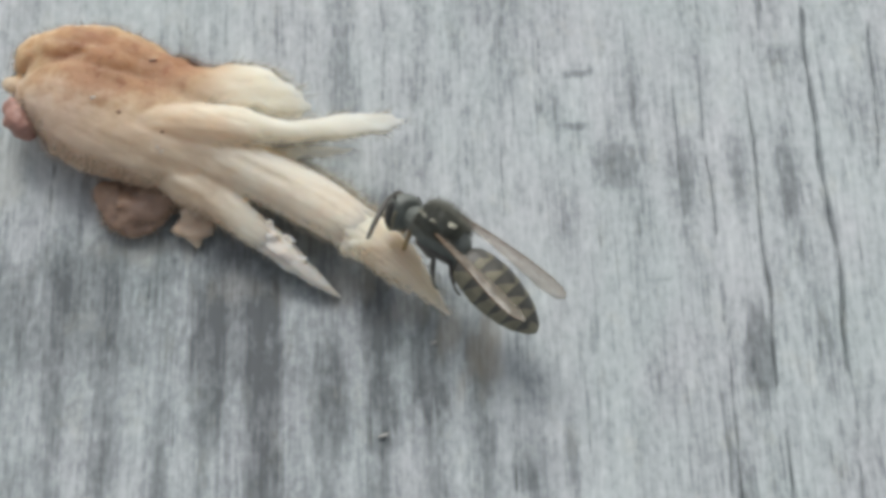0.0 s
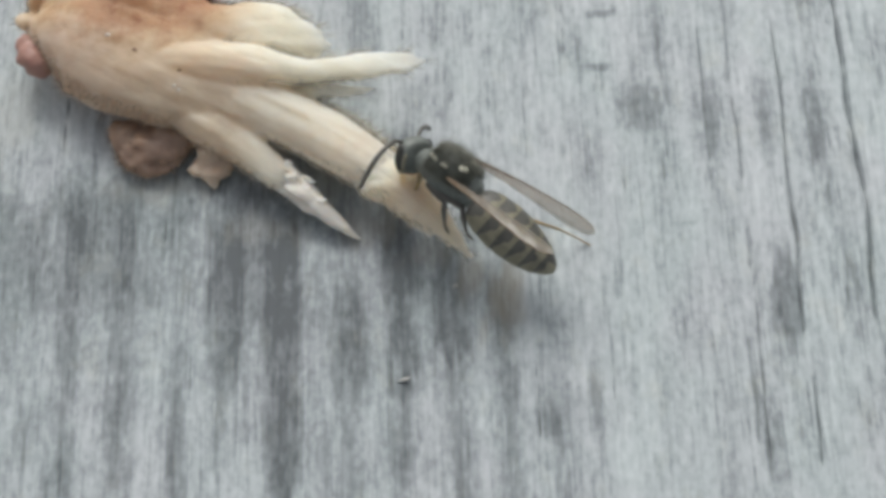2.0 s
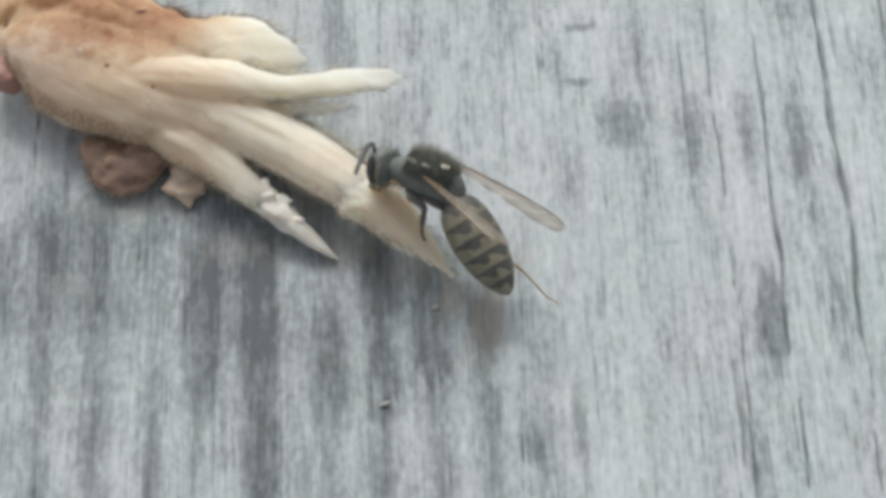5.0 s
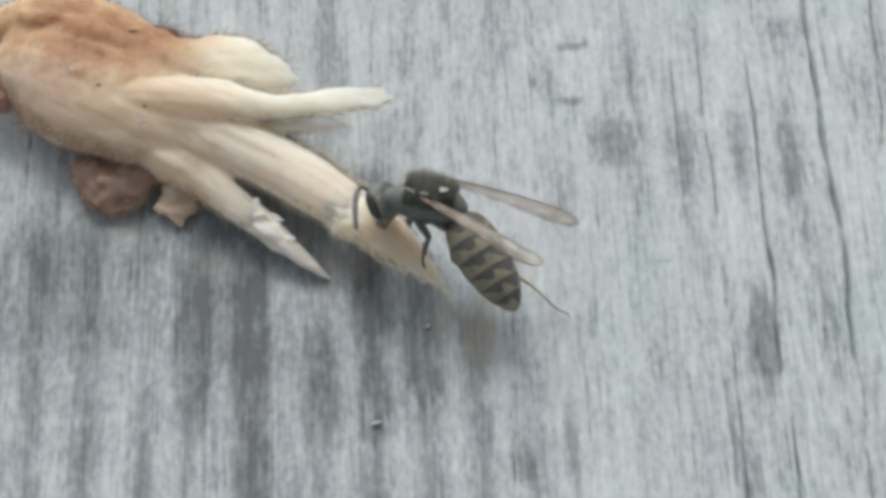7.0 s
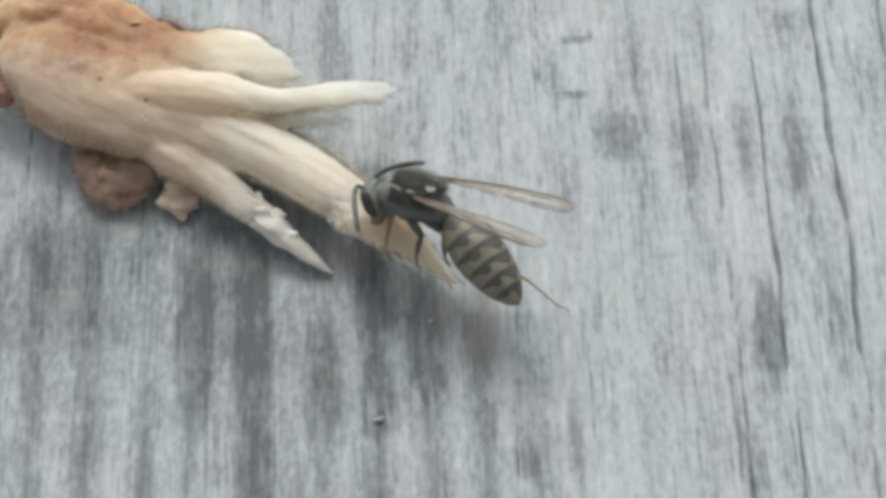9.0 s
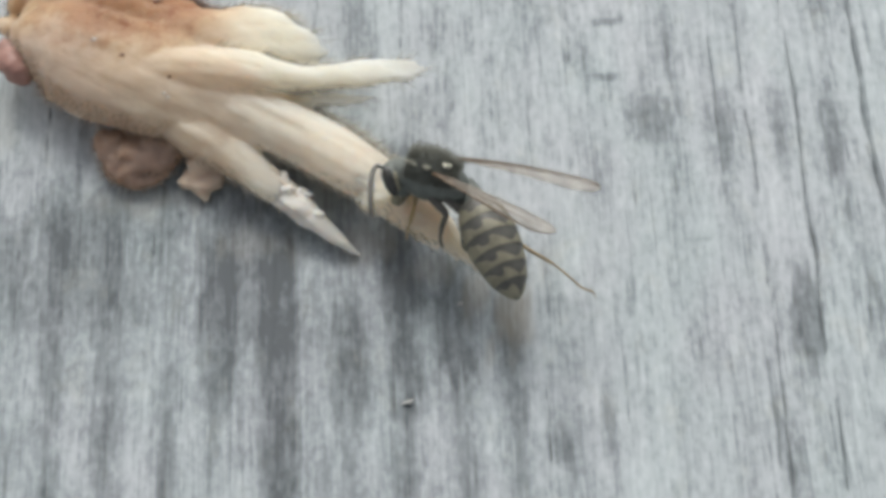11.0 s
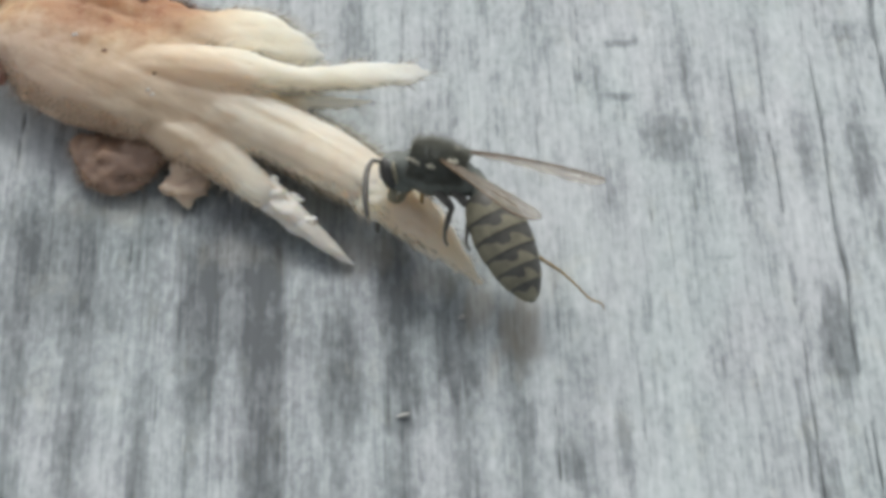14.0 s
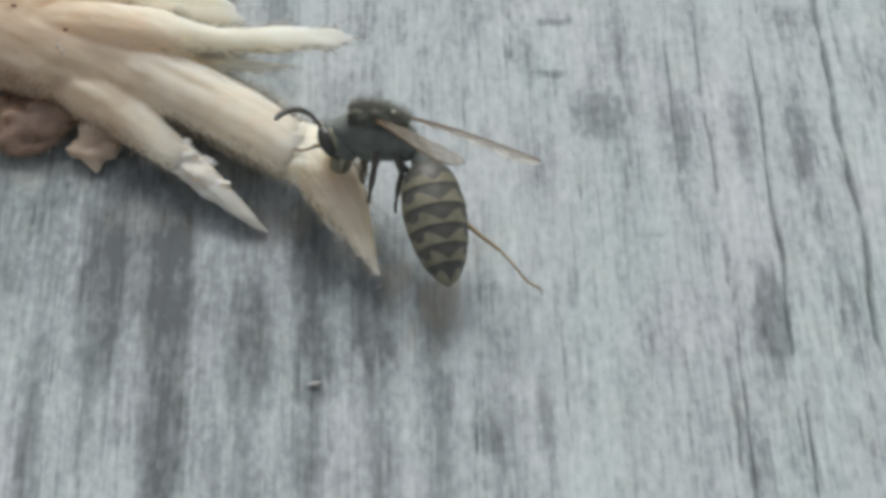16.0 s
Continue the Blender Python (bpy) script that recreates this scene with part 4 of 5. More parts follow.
    # head: its origin at the neck, the face along +x
    head = part("head", sweep([(-0.15, 0, 0, 0.35, 0.4), (0.05, 0, 0, 0.9, 0.95), (0.4, 0, 0, 1.25, 1.15), (0.75, 0, -0.05, 1.2, 1.12), (1.0, 0, -0.15, 0.85, 0.9), (1.15, 0, -0.3, 0.4, 0.5)], 32, 36), BLACK, wasp, "black head")
    parts["head"] = head
    part("face_plate", blob((0.98, 0, -0.5), (0.28, 0.5, 0.6), 0.05, 2, 3), CREAM, head, "cream face plate")
    for s in (1, -1):
        part("eye", ellipsoid((0.6, 0.95 * s, 0.0), (0.42, 0.36, 0.85)), EYE, head, "dark kidney-shaped eye")
        part("eye_stripe", sweep([(0.12, 0.95 * s, 0.45, 0.08, 0.11), (0.08, 1.14 * s, 0.0, 0.11, 0.13), (0.2, 1.02 * s, -0.65, 0.08, 0.1)], 14, 8), YELLOW, head, "yellow stripe behind the eye")
        part("mandible", sweep([(0.8, 0.55 * s, -0.8, 0.24, 0.24), (1.1, 0.45 * s, -1.15, 0.24, 0.22), (1.2, 0.1 * s, -1.45, 0.09, 0.09)], 14, 10), YELLOW, head, "yellow mandible")
        arch = 0.9 if s > 0 else 0.5
        ant = tube([(px * 0.95, 0, pz * arch, r * 0.8) for px, pz, r in ((-0.05, -0.1, 0.13), (0.25, 0.5, 0.13), (0.6, 0.95, 0.13), (0.8, 1.1, 0.14), (1.6, 1.2, 0.18), (2.6, 0.95, 0.2), (3.5, 0.5, 0.19), (4.15, 0.03, 0.15), (4.25, -0.05, 0.04))], 10, 44)
        a_ob = part("antenna", ant, LEG_DARK, head, "dark bent antenna")
        parts["antenna_left" if s > 0 else "antenna_right"] = a_ob
    # wings: folded lengthwise; origin at the base, the tip along -x
    for s, key in ((1, "wing_left"), (-1, "wing_right")):
        outline = glide([(0.1, 0.08, -0.06), (-1.2, 0.22, -0.16), (-3.2, 0.36, -0.25), (-5.4, 0.5, -0.36), (-7.2, 0.5, -0.42), (-8.2, 0.3, -0.3), (-8.6, 0.02, -0.06)], 44)
        bm = bmesh.new()
        across = 9
        for face_z in (0.014, -0.014):
            grid = []
            for px, hi, lo in outline:
                grid.append([])
                for j in range(across):
                    w = (lo + (hi - lo) * j / (across - 1)) * (1.1 if s > 0 else 1.2)
                    zz = 0.16 * math.sin(-px * 0.36) - 0.55 * w * w + 0.03 * math.sin(px * 4 + j) + face_z
                    grid[-1].append(bm.verts.new(Vector((px, w * s, zz)) * MM))
            for i in range(len(grid) - 1):
                for j in range(across - 1):
                    q = (grid[i][j], grid[i + 1][j], grid[i + 1][j + 1], grid[i][j + 1])
                    bm.faces.new(q if (face_z > 0) == (s > 0) else q[::-1])
        wing = part("wing", bm, WING, wasp, "translucent amber folded wing")
        parts[key] = wing
        for w0, r0, end in ((0.98, 0.07, 1.0), (0.6, 0.035, 0.9), (0.25, 0.028, 0.75)):
            rows = []
            for px, hi, lo in outline[:int(len(outline) * end):4]:
                w = (lo + (hi - lo) * w0) * (1.1 if s > 0 else 1.2)
                rows.append((px, w * s, 0.16 * math.sin(-px * 0.36) - 0.55 * w * w + 0.02, r0 * (1 + 0.06 * px)))
            part("vein", tube(rows, 8, 26), VEIN, wing, "brown wing vein")
    # legs: origin at the hip, the foot along +x
    def leg(length, thick, knee, key, pale):
        lift = 0.055 if length < 8 else 0.02
        f = part("leg", tube([(-0.4, 0, 0.05, 0.02), (-0.25, 0, 0.08, thick * 0.8), (0.12 * length, 0, knee * 0.6, thick * 1.25), (0.32 * length, 0, knee, thick), (0.40 * length, 0, knee * 0.96, thick * 0.75)], 12, 20), LEG_FORE if key == "leg_lf" else LEG_DARK, wasp, "dark leg with amber shin" if pale else "dark leg")
        part("tibia", tube([(0.385 * length, 0, knee * 0.98, thick * 0.75), (0.55 * length, 0, knee * 0.55, thick * 0.85), (0.72 * length, 0, lift * length, thick * 0.6)], 12, 16), LEG_PALE if pale else LEG_DARK, f, "amber shin" if pale else "dark shin")
        part("tarsus", tube([(0.71 * length, 0, lift * length, thick * 0.5), (0.82 * length, 0, 0.01 * length, thick * 0.45), (0.93 * length, 0, -0.005 * length, thick * 0.42), (length, 0, 0.012 * length, thick * 0.35), (1.03 * length, 0, -0.01 * length, thick * 0.12)], 10, 22), LEG_PALE if pale else LEG_DARK, f, "thin amber foot" if pale else "dark foot")
        parts[key] = f

    leg(3.2, 0.15, 0.6, "leg_lf", True)
    leg(2.8, 0.2, 0.75, "leg_lm", False)
    leg(3.0, 0.19, 0.75, "leg_lh", False)
    leg(3.4, 0.24, 0.75, "leg_rf", True)
    leg(3.3, 0.28, 0.95, "leg_rm", False)
    leg(9.6, 0.13, 0.12, "leg_rh", True)
    return wasp, parts


wasp, P = make_wasp()
thorax, abdomen, head, wing_left, wing_right, antenna_left, antenna_right = (P[k] for k in ("thorax", "abdomen", "head", "wing_left", "wing_right", "antenna_left", "antenna_right"))
leg_lf, leg_lm, leg_lh, leg_rf, leg_rm, leg_rh = (P[k] for k in ("leg_lf", "leg_lm", "leg_lh", "leg_rf", "leg_rm", "leg_rh"))


# ---- what moves ----
def motions():
    walk(wasp, [(0, pose(0.00007, -0.00041, 0.00540, 26.9, -4.3, 138.7)),
        (0.5, pose(0.00007, -0.00062, 0.00540, 27.0, -4.3, 137.4)),
        (1, pose(0.00017, -0.00052, 0.00540, 23.6, -4.3, 131.7)),
        (1.5, pose(0.00021, -0.00048, 0.00540, 22.2, -4.2, 129.4)),
        (2, pose(-0.00060, -0.00050, 0.00540, 24.0, -4.4, 138.9)),
        (2.5, pose(-0.00066, -0.00008, 0.00540, 26.0, -4.5, 143.3)),
        (3, pose(-0.00104, -0.00004, 0.00540, 26.0, -4.6, 139.2)),
        (3.5, pose(-0.00108, 0.00001, 0.00540, 27.2, -4.7, 141.7)),
        (4, pose(-0.00105, 0.00008, 0.00540, 28.1, -4.7, 148.4)),
        (4.5, pose(-0.00102, 0.00016, 0.00540, 30.0, -4.9, 144.6)),
        (5, pose(-0.00078, 0.00065, 0.00540, 30.6, -4.9, 153.0)),
        (7.5, pose(-0.00018, 0.00025, 0.00540, 31.9, -5.0, 166.6)),
        (8, pose(-0.00037, 0.00020, 0.00540, 31.6, -5.0, 158.7)),
        (8.5, pose(-0.00037, 0.00021, 0.00540, 31.5, -5.0, 160.7)),
        (9, pose(-0.00070, 0.00002, 0.00540, 31.6, -5.1, 162.0)),
        (9.5, pose(-0.00085, -0.00024, 0.00540, 31.9, -5.1, 165.8)),
        (12, pose(-0.00123, 0.00015, 0.00540, 36.9, -5.7, 158.4)),
        (12.5, pose(-0.00098, 0.00019, 0.00540, 37.0, -5.8, 160.2)),
        (13, pose(-0.00100, 0.00015, 0.00540, 37.4, -5.9, 159.0)),
        (13.5, pose(-0.00106, 0.00029, 0.00540, 38.1, -6.1, 164.4)),
        (14, pose(-0.00115, 0.00044, 0.00540, 38.3, -6.3, 167.2)),
        (14.5, pose(-0.00126, -0.00018, 0.00540, 38.3, -6.5, 170.3)),
        (15, pose(-0.00123, 0.00036, 0.00540, 38.3, -6.8, 172.9)),
        (15.5, pose(-0.00038, 0.00088, 0.00540, 38.3, -6.8, 168.6)),
        (16, pose(-0.00007, 0.00027, 0.00540, 38.3, -6.9, 173.1))])
    walk(thorax, [(0, pose(-0.00044, -0.00020, 0, 10.0, 0, 0)),
        (0.5, pose(-0.00044, -0.00020, 0, 10.0, 0, 0)),
        (1, pose(-0.00035, -0.00030, 0, 14.0, 0, 0)),
        (1.5, pose(-0.00035, -0.00030, 0, 18.0, 0, 0)),
        (2, pose(-0.00044, -0.00020, 0, 10.0, 0, 0)),
        (2.5, pose(-0.00044, -0.00010, 0, 10.0, 0, 0)),
        (3, pose(-0.00027, -0.00020, 0, 14.0, 0, 0)),
        (3.5, pose(-0.00035, -0.00020, 0, 6.0, 0, 0)),
        (4, pose(-0.00017, 0.00000, 0, -2.0, 0, 0)),
        (4.5, pose(-0.00035, -0.00030, 0, 14.0, 0, 0)),
        (5, pose(-0.00052, -0.00030, 0, 14.0, 0, 0)),
        (7.5, pose(-0.00038, 0.00000, 0, 2.0, 0, 0)),
        (8, pose(-0.00025, 0.00000, 0, 2.0, 0, 0)),
        (8.5, pose(-0.00013, 0.00000, 0, 2.0, 0, 0)),
        (9, pose(0.00000, 0.00000, 0, 2.0, 0, 0)),
        (9.5, pose(0.00013, 0.00000, 0, 2.0, 0, 0)),
        (12, pose(0.00050, 0.00000, 0, 2.0, 0, 0)),
        (12.5, pose(0.00050, 0.00000, 0, 2.0, 0, 0)),
        (13, pose(0.00038, 0.00010, 0, -6.0, 0, 0)),
        (13.5, pose(0.00038, 0.00000, 0, -14.0, 0, 0)),
        (14, pose(0.00025, 0.00010, 0, -22.0, 0, 0)),
        (14.5, pose(0.00013, 0.00000, 0, -26.0, 0, 0)),
        (15, pose(0.00050, 0.00000, 0, -22.0, 0, 0)),
        (15.5, pose(0.00050, 0.00010, 0, -18.0, 0, 0)),
        (16, pose(0.00038, -0.00020, 0, 18.0, 0, 0))])
    walk(abdomen, [(0, pose(-0.00180, 0.00000, -0.00040, 0.0, -16.1, 4.6)),
        (0.5, pose(-0.00180, 0.00000, -0.00040, 0.0, -13.5, 3.0)),
        (1, pose(-0.00180, 0.00000, -0.00040, 0.0, -28.9, 23.3)),
        (1.5, pose(-0.00180, 0.00000, -0.00040, 0.0, -26.8, 21.8)),
        (2, pose(-0.00180, 0.00000, -0.00040, 0.0, -14.8, 7.5)),
        (2.5, pose(-0.00180, 0.00000, -0.00040, 0.0, -26.1, 6.1)),
        (3, pose(-0.00180, 0.00000, -0.00040, 0.0, -21.2, 5.0)),
        (3.5, pose(-0.00180, 0.00000, -0.00040, -0.0, -24.2, -2.1)),
        (4, pose(-0.00180, 0.00000, -0.00040, -0.0, -38.0, 3.4)),
        (4.5, pose(-0.00180, 0.00000, -0.00040, -0.0, -27.3, -8.1)),
        (5, pose(-0.00180, 0.00000, -0.00040, -0.0, -33.6, -16.5)),
        (7.5, pose(-0.00180, 0.00000, -0.00040, -0.0, -37.4, -31.7)),
        (8, pose(-0.00180, 0.00000, -0.00040, -0.0, -32.9, -20.0)),
        (8.5, pose(-0.00180, 0.00000, -0.00040, -0.0, -31.4, -18.5)),
        (9, pose(-0.00180, 0.00000, -0.00040, -0.0, -25.2, -29.8)),
        (9.5, pose(-0.00180, 0.00000, -0.00040, -0.0, -22.3, -40.7)),
        (12, pose(-0.00180, 0.00000, -0.00040, -0.0, -38.7, -42.5)),
        (12.5, pose(-0.00180, 0.00000, -0.00040, -0.0, -35.6, -48.4)),
        (13, pose(-0.00180, 0.00000, -0.00040, -0.0, -42.3, -37.6)),
        (13.5, pose(-0.00180, 0.00000, -0.00040, -0.0, -41.1, -46.1)),
        (14, pose(-0.00180, 0.00000, -0.00040, -0.0, -46.5, -27.8)),
        (14.5, pose(-0.00180, 0.00000, -0.00050, -33.3, -38.8, -17.6)),
        (15, pose(-0.00180, 0.00000, -0.00050, -34.5, -49.7, -39.3)),
        (15.5, pose(-0.00190, 0.00020, -0.00080, -27.0, -55.3, -46.7)),
        (16, pose(-0.00190, 0.00020, -0.00080, -26.9, -55.5, -53.7))])
    walk(head, [(0, pose(0.00200, -0.00005, -0.00030, -0.0, 14.5, -19.7)),
        (0.5, pose(0.00200, -0.00005, -0.00030, -0.0, 17.4, -20.1)),
        (1, pose(0.00200, -0.00005, -0.00030, -0.0, 17.1, -15.4)),
        (1.5, pose(0.00200, -0.00005, -0.00030, -0.0, 14.8, -18.9)),
        (2, pose(0.00200, -0.00005, -0.00030, -0.0, 16.2, -19.1)),
        (2.5, pose(0.00200, -0.00005, -0.00030, -0.0, 17.1, -16.3)),
        (3, pose(0.00200, -0.00005, -0.00030, -0.0, 15.1, -18.1)),
        (3.5, pose(0.00200, -0.00005, -0.00030, -0.0, 17.6, -20.8)),
        (4, pose(0.00200, -0.00005, -0.00030, -0.0, 14.6, -21.2)),
        (4.5, pose(0.00200, -0.00005, -0.00030, -0.0, 16.0, -25.1)),
        (5, pose(0.00200, -0.00005, -0.00030, -0.0, 19.5, -24.5)),
        (7.5, pose(0.00200, -0.00005, -0.00030, -0.0, 37.2, -25.5)),
        (8, pose(0.00200, -0.00005, -0.00030, -0.0, 32.4, -8.8)),
        (8.5, pose(0.00200, -0.00005, -0.00030, -0.0, 32.7, -9.0)),
        (9, pose(0.00200, -0.00005, -0.00030, -0.0, 37.2, -18.1)),
        (9.5, pose(0.00200, -0.00005, -0.00030, -0.0, 36.9, -23.5)),
        (12, pose(0.00200, -0.00005, -0.00030, -0.0, 37.1, -16.2)),
        (12.5, pose(0.00200, -0.00005, -0.00030, -0.0, 35.7, -19.7)),
        (13, pose(0.00200, -0.00005, -0.00030, -0.0, 36.0, -20.4)),
        (13.5, pose(0.00200, -0.00005, -0.00030, -0.0, 34.6, -21.7)),
        (14, pose(0.00200, -0.00005, -0.00030, -0.0, 33.1, -28.3)),
        (14.5, pose(0.00200, -0.00005, -0.00030, -0.0, 24.8, -41.9)),
        (15, pose(0.00200, -0.00005, -0.00030, -0.0, 39.5, -26.5)),
        (15.5, pose(0.00200, -0.00005, -0.00030, -0.0, 41.1, -40.7)),
        (16, pose(0.00200, -0.00005, -0.00030, -0.0, 40.9, -36.2))])
    walk(wing_right, [(0, pose(-0.00045, -0.00110, 0.00100, -21.1, 1.6, -5.5)),
        (0.5, pose(-0.00045, -0.00110, 0.00100, -21.5, 4.7, -6.9)),
        (1, pose(-0.00045, -0.00110, 0.00100, -18.0, -5.0, 6.4)),
        (1.5, pose(-0.00045, -0.00110, 0.00100, -16.1, -4.8, 7.4)),
        (2, pose(-0.00045, -0.00110, 0.00100, -17.5, -1.4, 8.3)),
        (2.5, pose(-0.00045, -0.00110, 0.00100, -21.0, 3.5, -4.4)),
        (3, pose(-0.00045, -0.00110, 0.00100, -20.0, 10.8, -2.1)),
        (3.5, pose(-0.00045, -0.00110, 0.00100, -21.6, -0.5, 4.1)),
        (4, pose(-0.00045, -0.00110, 0.00100, -23.6, 3.8, -14.8)),
        (4.5, pose(-0.00045, -0.00110, 0.00100, -26.0, 6.5, -12.6)),
        (5, pose(-0.00045, -0.00110, 0.00100, -26.5, -0.5, -13.7)),
        (7.5, pose(-0.00045, -0.00110, 0.00100, -26.7, -1.1, -11.3)),
        (8, pose(-0.00045, -0.00110, 0.00100, -26.2, 5.6, -8.6)),
        (8.5, pose(-0.00045, -0.00110, 0.00100, -26.1, 5.5, -10.9)),
        (9, pose(-0.00045, -0.00110, 0.00100, -25.9, 10.1, -14.3)),
        (9.5, pose(-0.00045, -0.00110, 0.00100, -26.6, 0.4, -0.7)),
        (12, pose(-0.00045, -0.00110, 0.00100, -26.0, 15.2, -28.3)),
        (12.5, pose(-0.00045, -0.00110, 0.00100, -26.0, 9.6, -29.6)),
        (13, pose(-0.00045, -0.00110, 0.00100, -26.0, 9.6, -31.0)),
        (13.5, pose(-0.00045, -0.00110, 0.00100, -26.0, 4.8, -32.1)),
        (14, pose(-0.00045, -0.00110, 0.00100, -26.0, 5.4, -27.7)),
        (14.5, pose(-0.00045, -0.00110, 0.00100, -26.0, 11.1, -20.8)),
        (15, pose(-0.00045, -0.00110, 0.00100, -26.0, 0.2, -34.0)),
        (15.5, pose(-0.00045, -0.00110, 0.00100, -16.0, -7.4, -36.7)),
        (16, pose(-0.00045, -0.00110, 0.00100, -16.0, -3.4, -37.3))])
    walk(wing_left, [(0, pose(-0.00070, 0.00128, 0.00085, -0.0, 5.0, -18.9)),
        (0.5, pose(-0.00070, 0.00124, 0.00085, -0.0, 5.0, -18.9)),
        (1, pose(-0.00070, 0.00102, 0.00085, -0.0, 9.9, -11.2)),
        (1.5, pose(-0.00070, 0.00093, 0.00085, -0.0, 10.3, -9.7)),
        (2, pose(-0.00070, 0.00122, 0.00085, -0.0, 9.4, -11.8)),
        (2.5, pose(-0.00070, 0.00140, 0.00085, -0.0, 18.6, -27.0)),
        (3, pose(-0.00070, 0.00093, 0.00085, -0.0, 12.8, -20.0)),
        (3.5, pose(-0.00070, 0.00104, 0.00085, -0.0, 11.0, -27.8)),
        (4, pose(-0.00003, 0.00140, 0.00085, -0.0, 10.9, -32.8)),
        (4.5, pose(-0.00069, 0.00082, 0.00085, -0.0, 13.1, -32.8)),
        (5, pose(-0.00040, 0.00140, 0.00085, -0.0, 8.5, -39.8)),
        (7.5, pose(0.00016, 0.00140, 0.00085, -27.0, -2.6, -21.3)),
        (8, pose(0.00004, 0.00140, 0.00085, -27.4, -0.8, -14.3)),
        (8.5, pose(0.00013, 0.00140, 0.00085, -26.8, -2.0, -16.5)),
        (9, pose(0.00021, 0.00140, 0.00085, -26.7, 5.1, -20.2)),
        (9.5, pose(0.00034, 0.00140, 0.00085, -27.5, -9.9, -5.6)),
        (12, pose(0.00044, 0.00140, 0.00085, -30.8, 8.0, -46.4)),
        (12.5, pose(0.00051, 0.00140, 0.00085, -30.4, -0.4, -45.3)),
        (13, pose(0.00034, 0.00140, 0.00085, -30.4, 1.0, -46.8)),
        (13.5, pose(0.00032, 0.00140, 0.00085, -28.4, -6.3, -49.2)),
        (14, pose(0.00026, 0.00140, 0.00085, -28.2, -3.5, -50.5)),
        (14.5, pose(-0.00009, 0.00140, 0.00085, -30.7, -6.9, -39.6)),
        (15, pose(0.00069, 0.00140, 0.00085, -27.0, -14.0, -48.8)),
        (15.5, pose(0.00085, 0.00140, 0.00085, -24.3, -18.2, -51.2)),
        (16, pose(0.00085, 0.00060, 0.00085, -25.8, -3.5, -60.2))])
    walk(leg_lf, [(0, pose(0.00135, 0.00060, -0.00090, 0.0, 74.2, -69.8)),
        (0.5, pose(0.00135, 0.00060, -0.00090, 0.0, 75.0, -73.0)),
        (1, pose(0.00135, 0.00060, -0.00090, 0.0, 82.2, -89.5)),
        (1.5, pose(0.00135, 0.00060, -0.00090, 0.0, 85.8, -97.0)),
        (2, pose(0.00135, 0.00060, -0.00090, 0.0, 75.5, -69.2)),
        (2.5, pose(0.00135, 0.00060, -0.00090, 0.0, 69.5, -69.0)),
        (3, pose(0.00135, 0.00060, -0.00090, 0.0, 71.2, -52.8)),
        (3.5, pose(0.00135, 0.00060, -0.00090, 0.0, 65.8, -41.0)),
        (4, pose(0.00135, 0.00060, -0.00090, 0.0, 56.0, -35.5)),
        (4.5, pose(0.00135, 0.00060, -0.00090, 0.0, 55.8, -26.8)),
        (5, pose(0.00135, 0.00060, -0.00090, 0.0, 52.0, -36.8)),
        (7.5, pose(0.00135, 0.00060, -0.00090, 0.0, 64.8, -56.8)),
        (8, pose(0.00135, 0.00060, -0.00090, 0.0, 79.5, -70.0)),
        (8.5, pose(0.00135, 0.00060, -0.00090, 0.0, 84.8, -89.8)),
        (9, pose(0.00135, 0.00060, -0.00090, 0.0, 85.2, -81.0)),
        (9.5, pose(0.00135, 0.00060, -0.00090, 0.0, 81.2, -63.5)),
        (12, pose(0.00135, 0.00060, -0.00090, 0.0, 77.0, -115.0)),
        (12.5, pose(0.00135, 0.00060, -0.00090, 0.0, 75.5, -109.5)),
        (13, pose(0.00135, 0.00060, -0.00090, 0.0, 63.5, -107.2)),
        (13.5, pose(0.00135, 0.00060, -0.00090, 0.0, 51.0, -101.5)),
        (14, pose(0.00135, 0.00060, -0.00090, 0.0, 41.2, -103.2)),
        (14.5, pose(0.00135, 0.00060, -0.00090, 0.0, 31.8, -97.0)),
        (15, pose(0.00135, 0.00060, -0.00090, 0.0, 49.5, -75.2)),
        (15.5, pose(0.00135, 0.00060, -0.00090, 0.0, 55.0, -42.0)),
        (16, pose(0.00135, 0.00060, -0.00090, 0.0, 10.0, -14.0))])
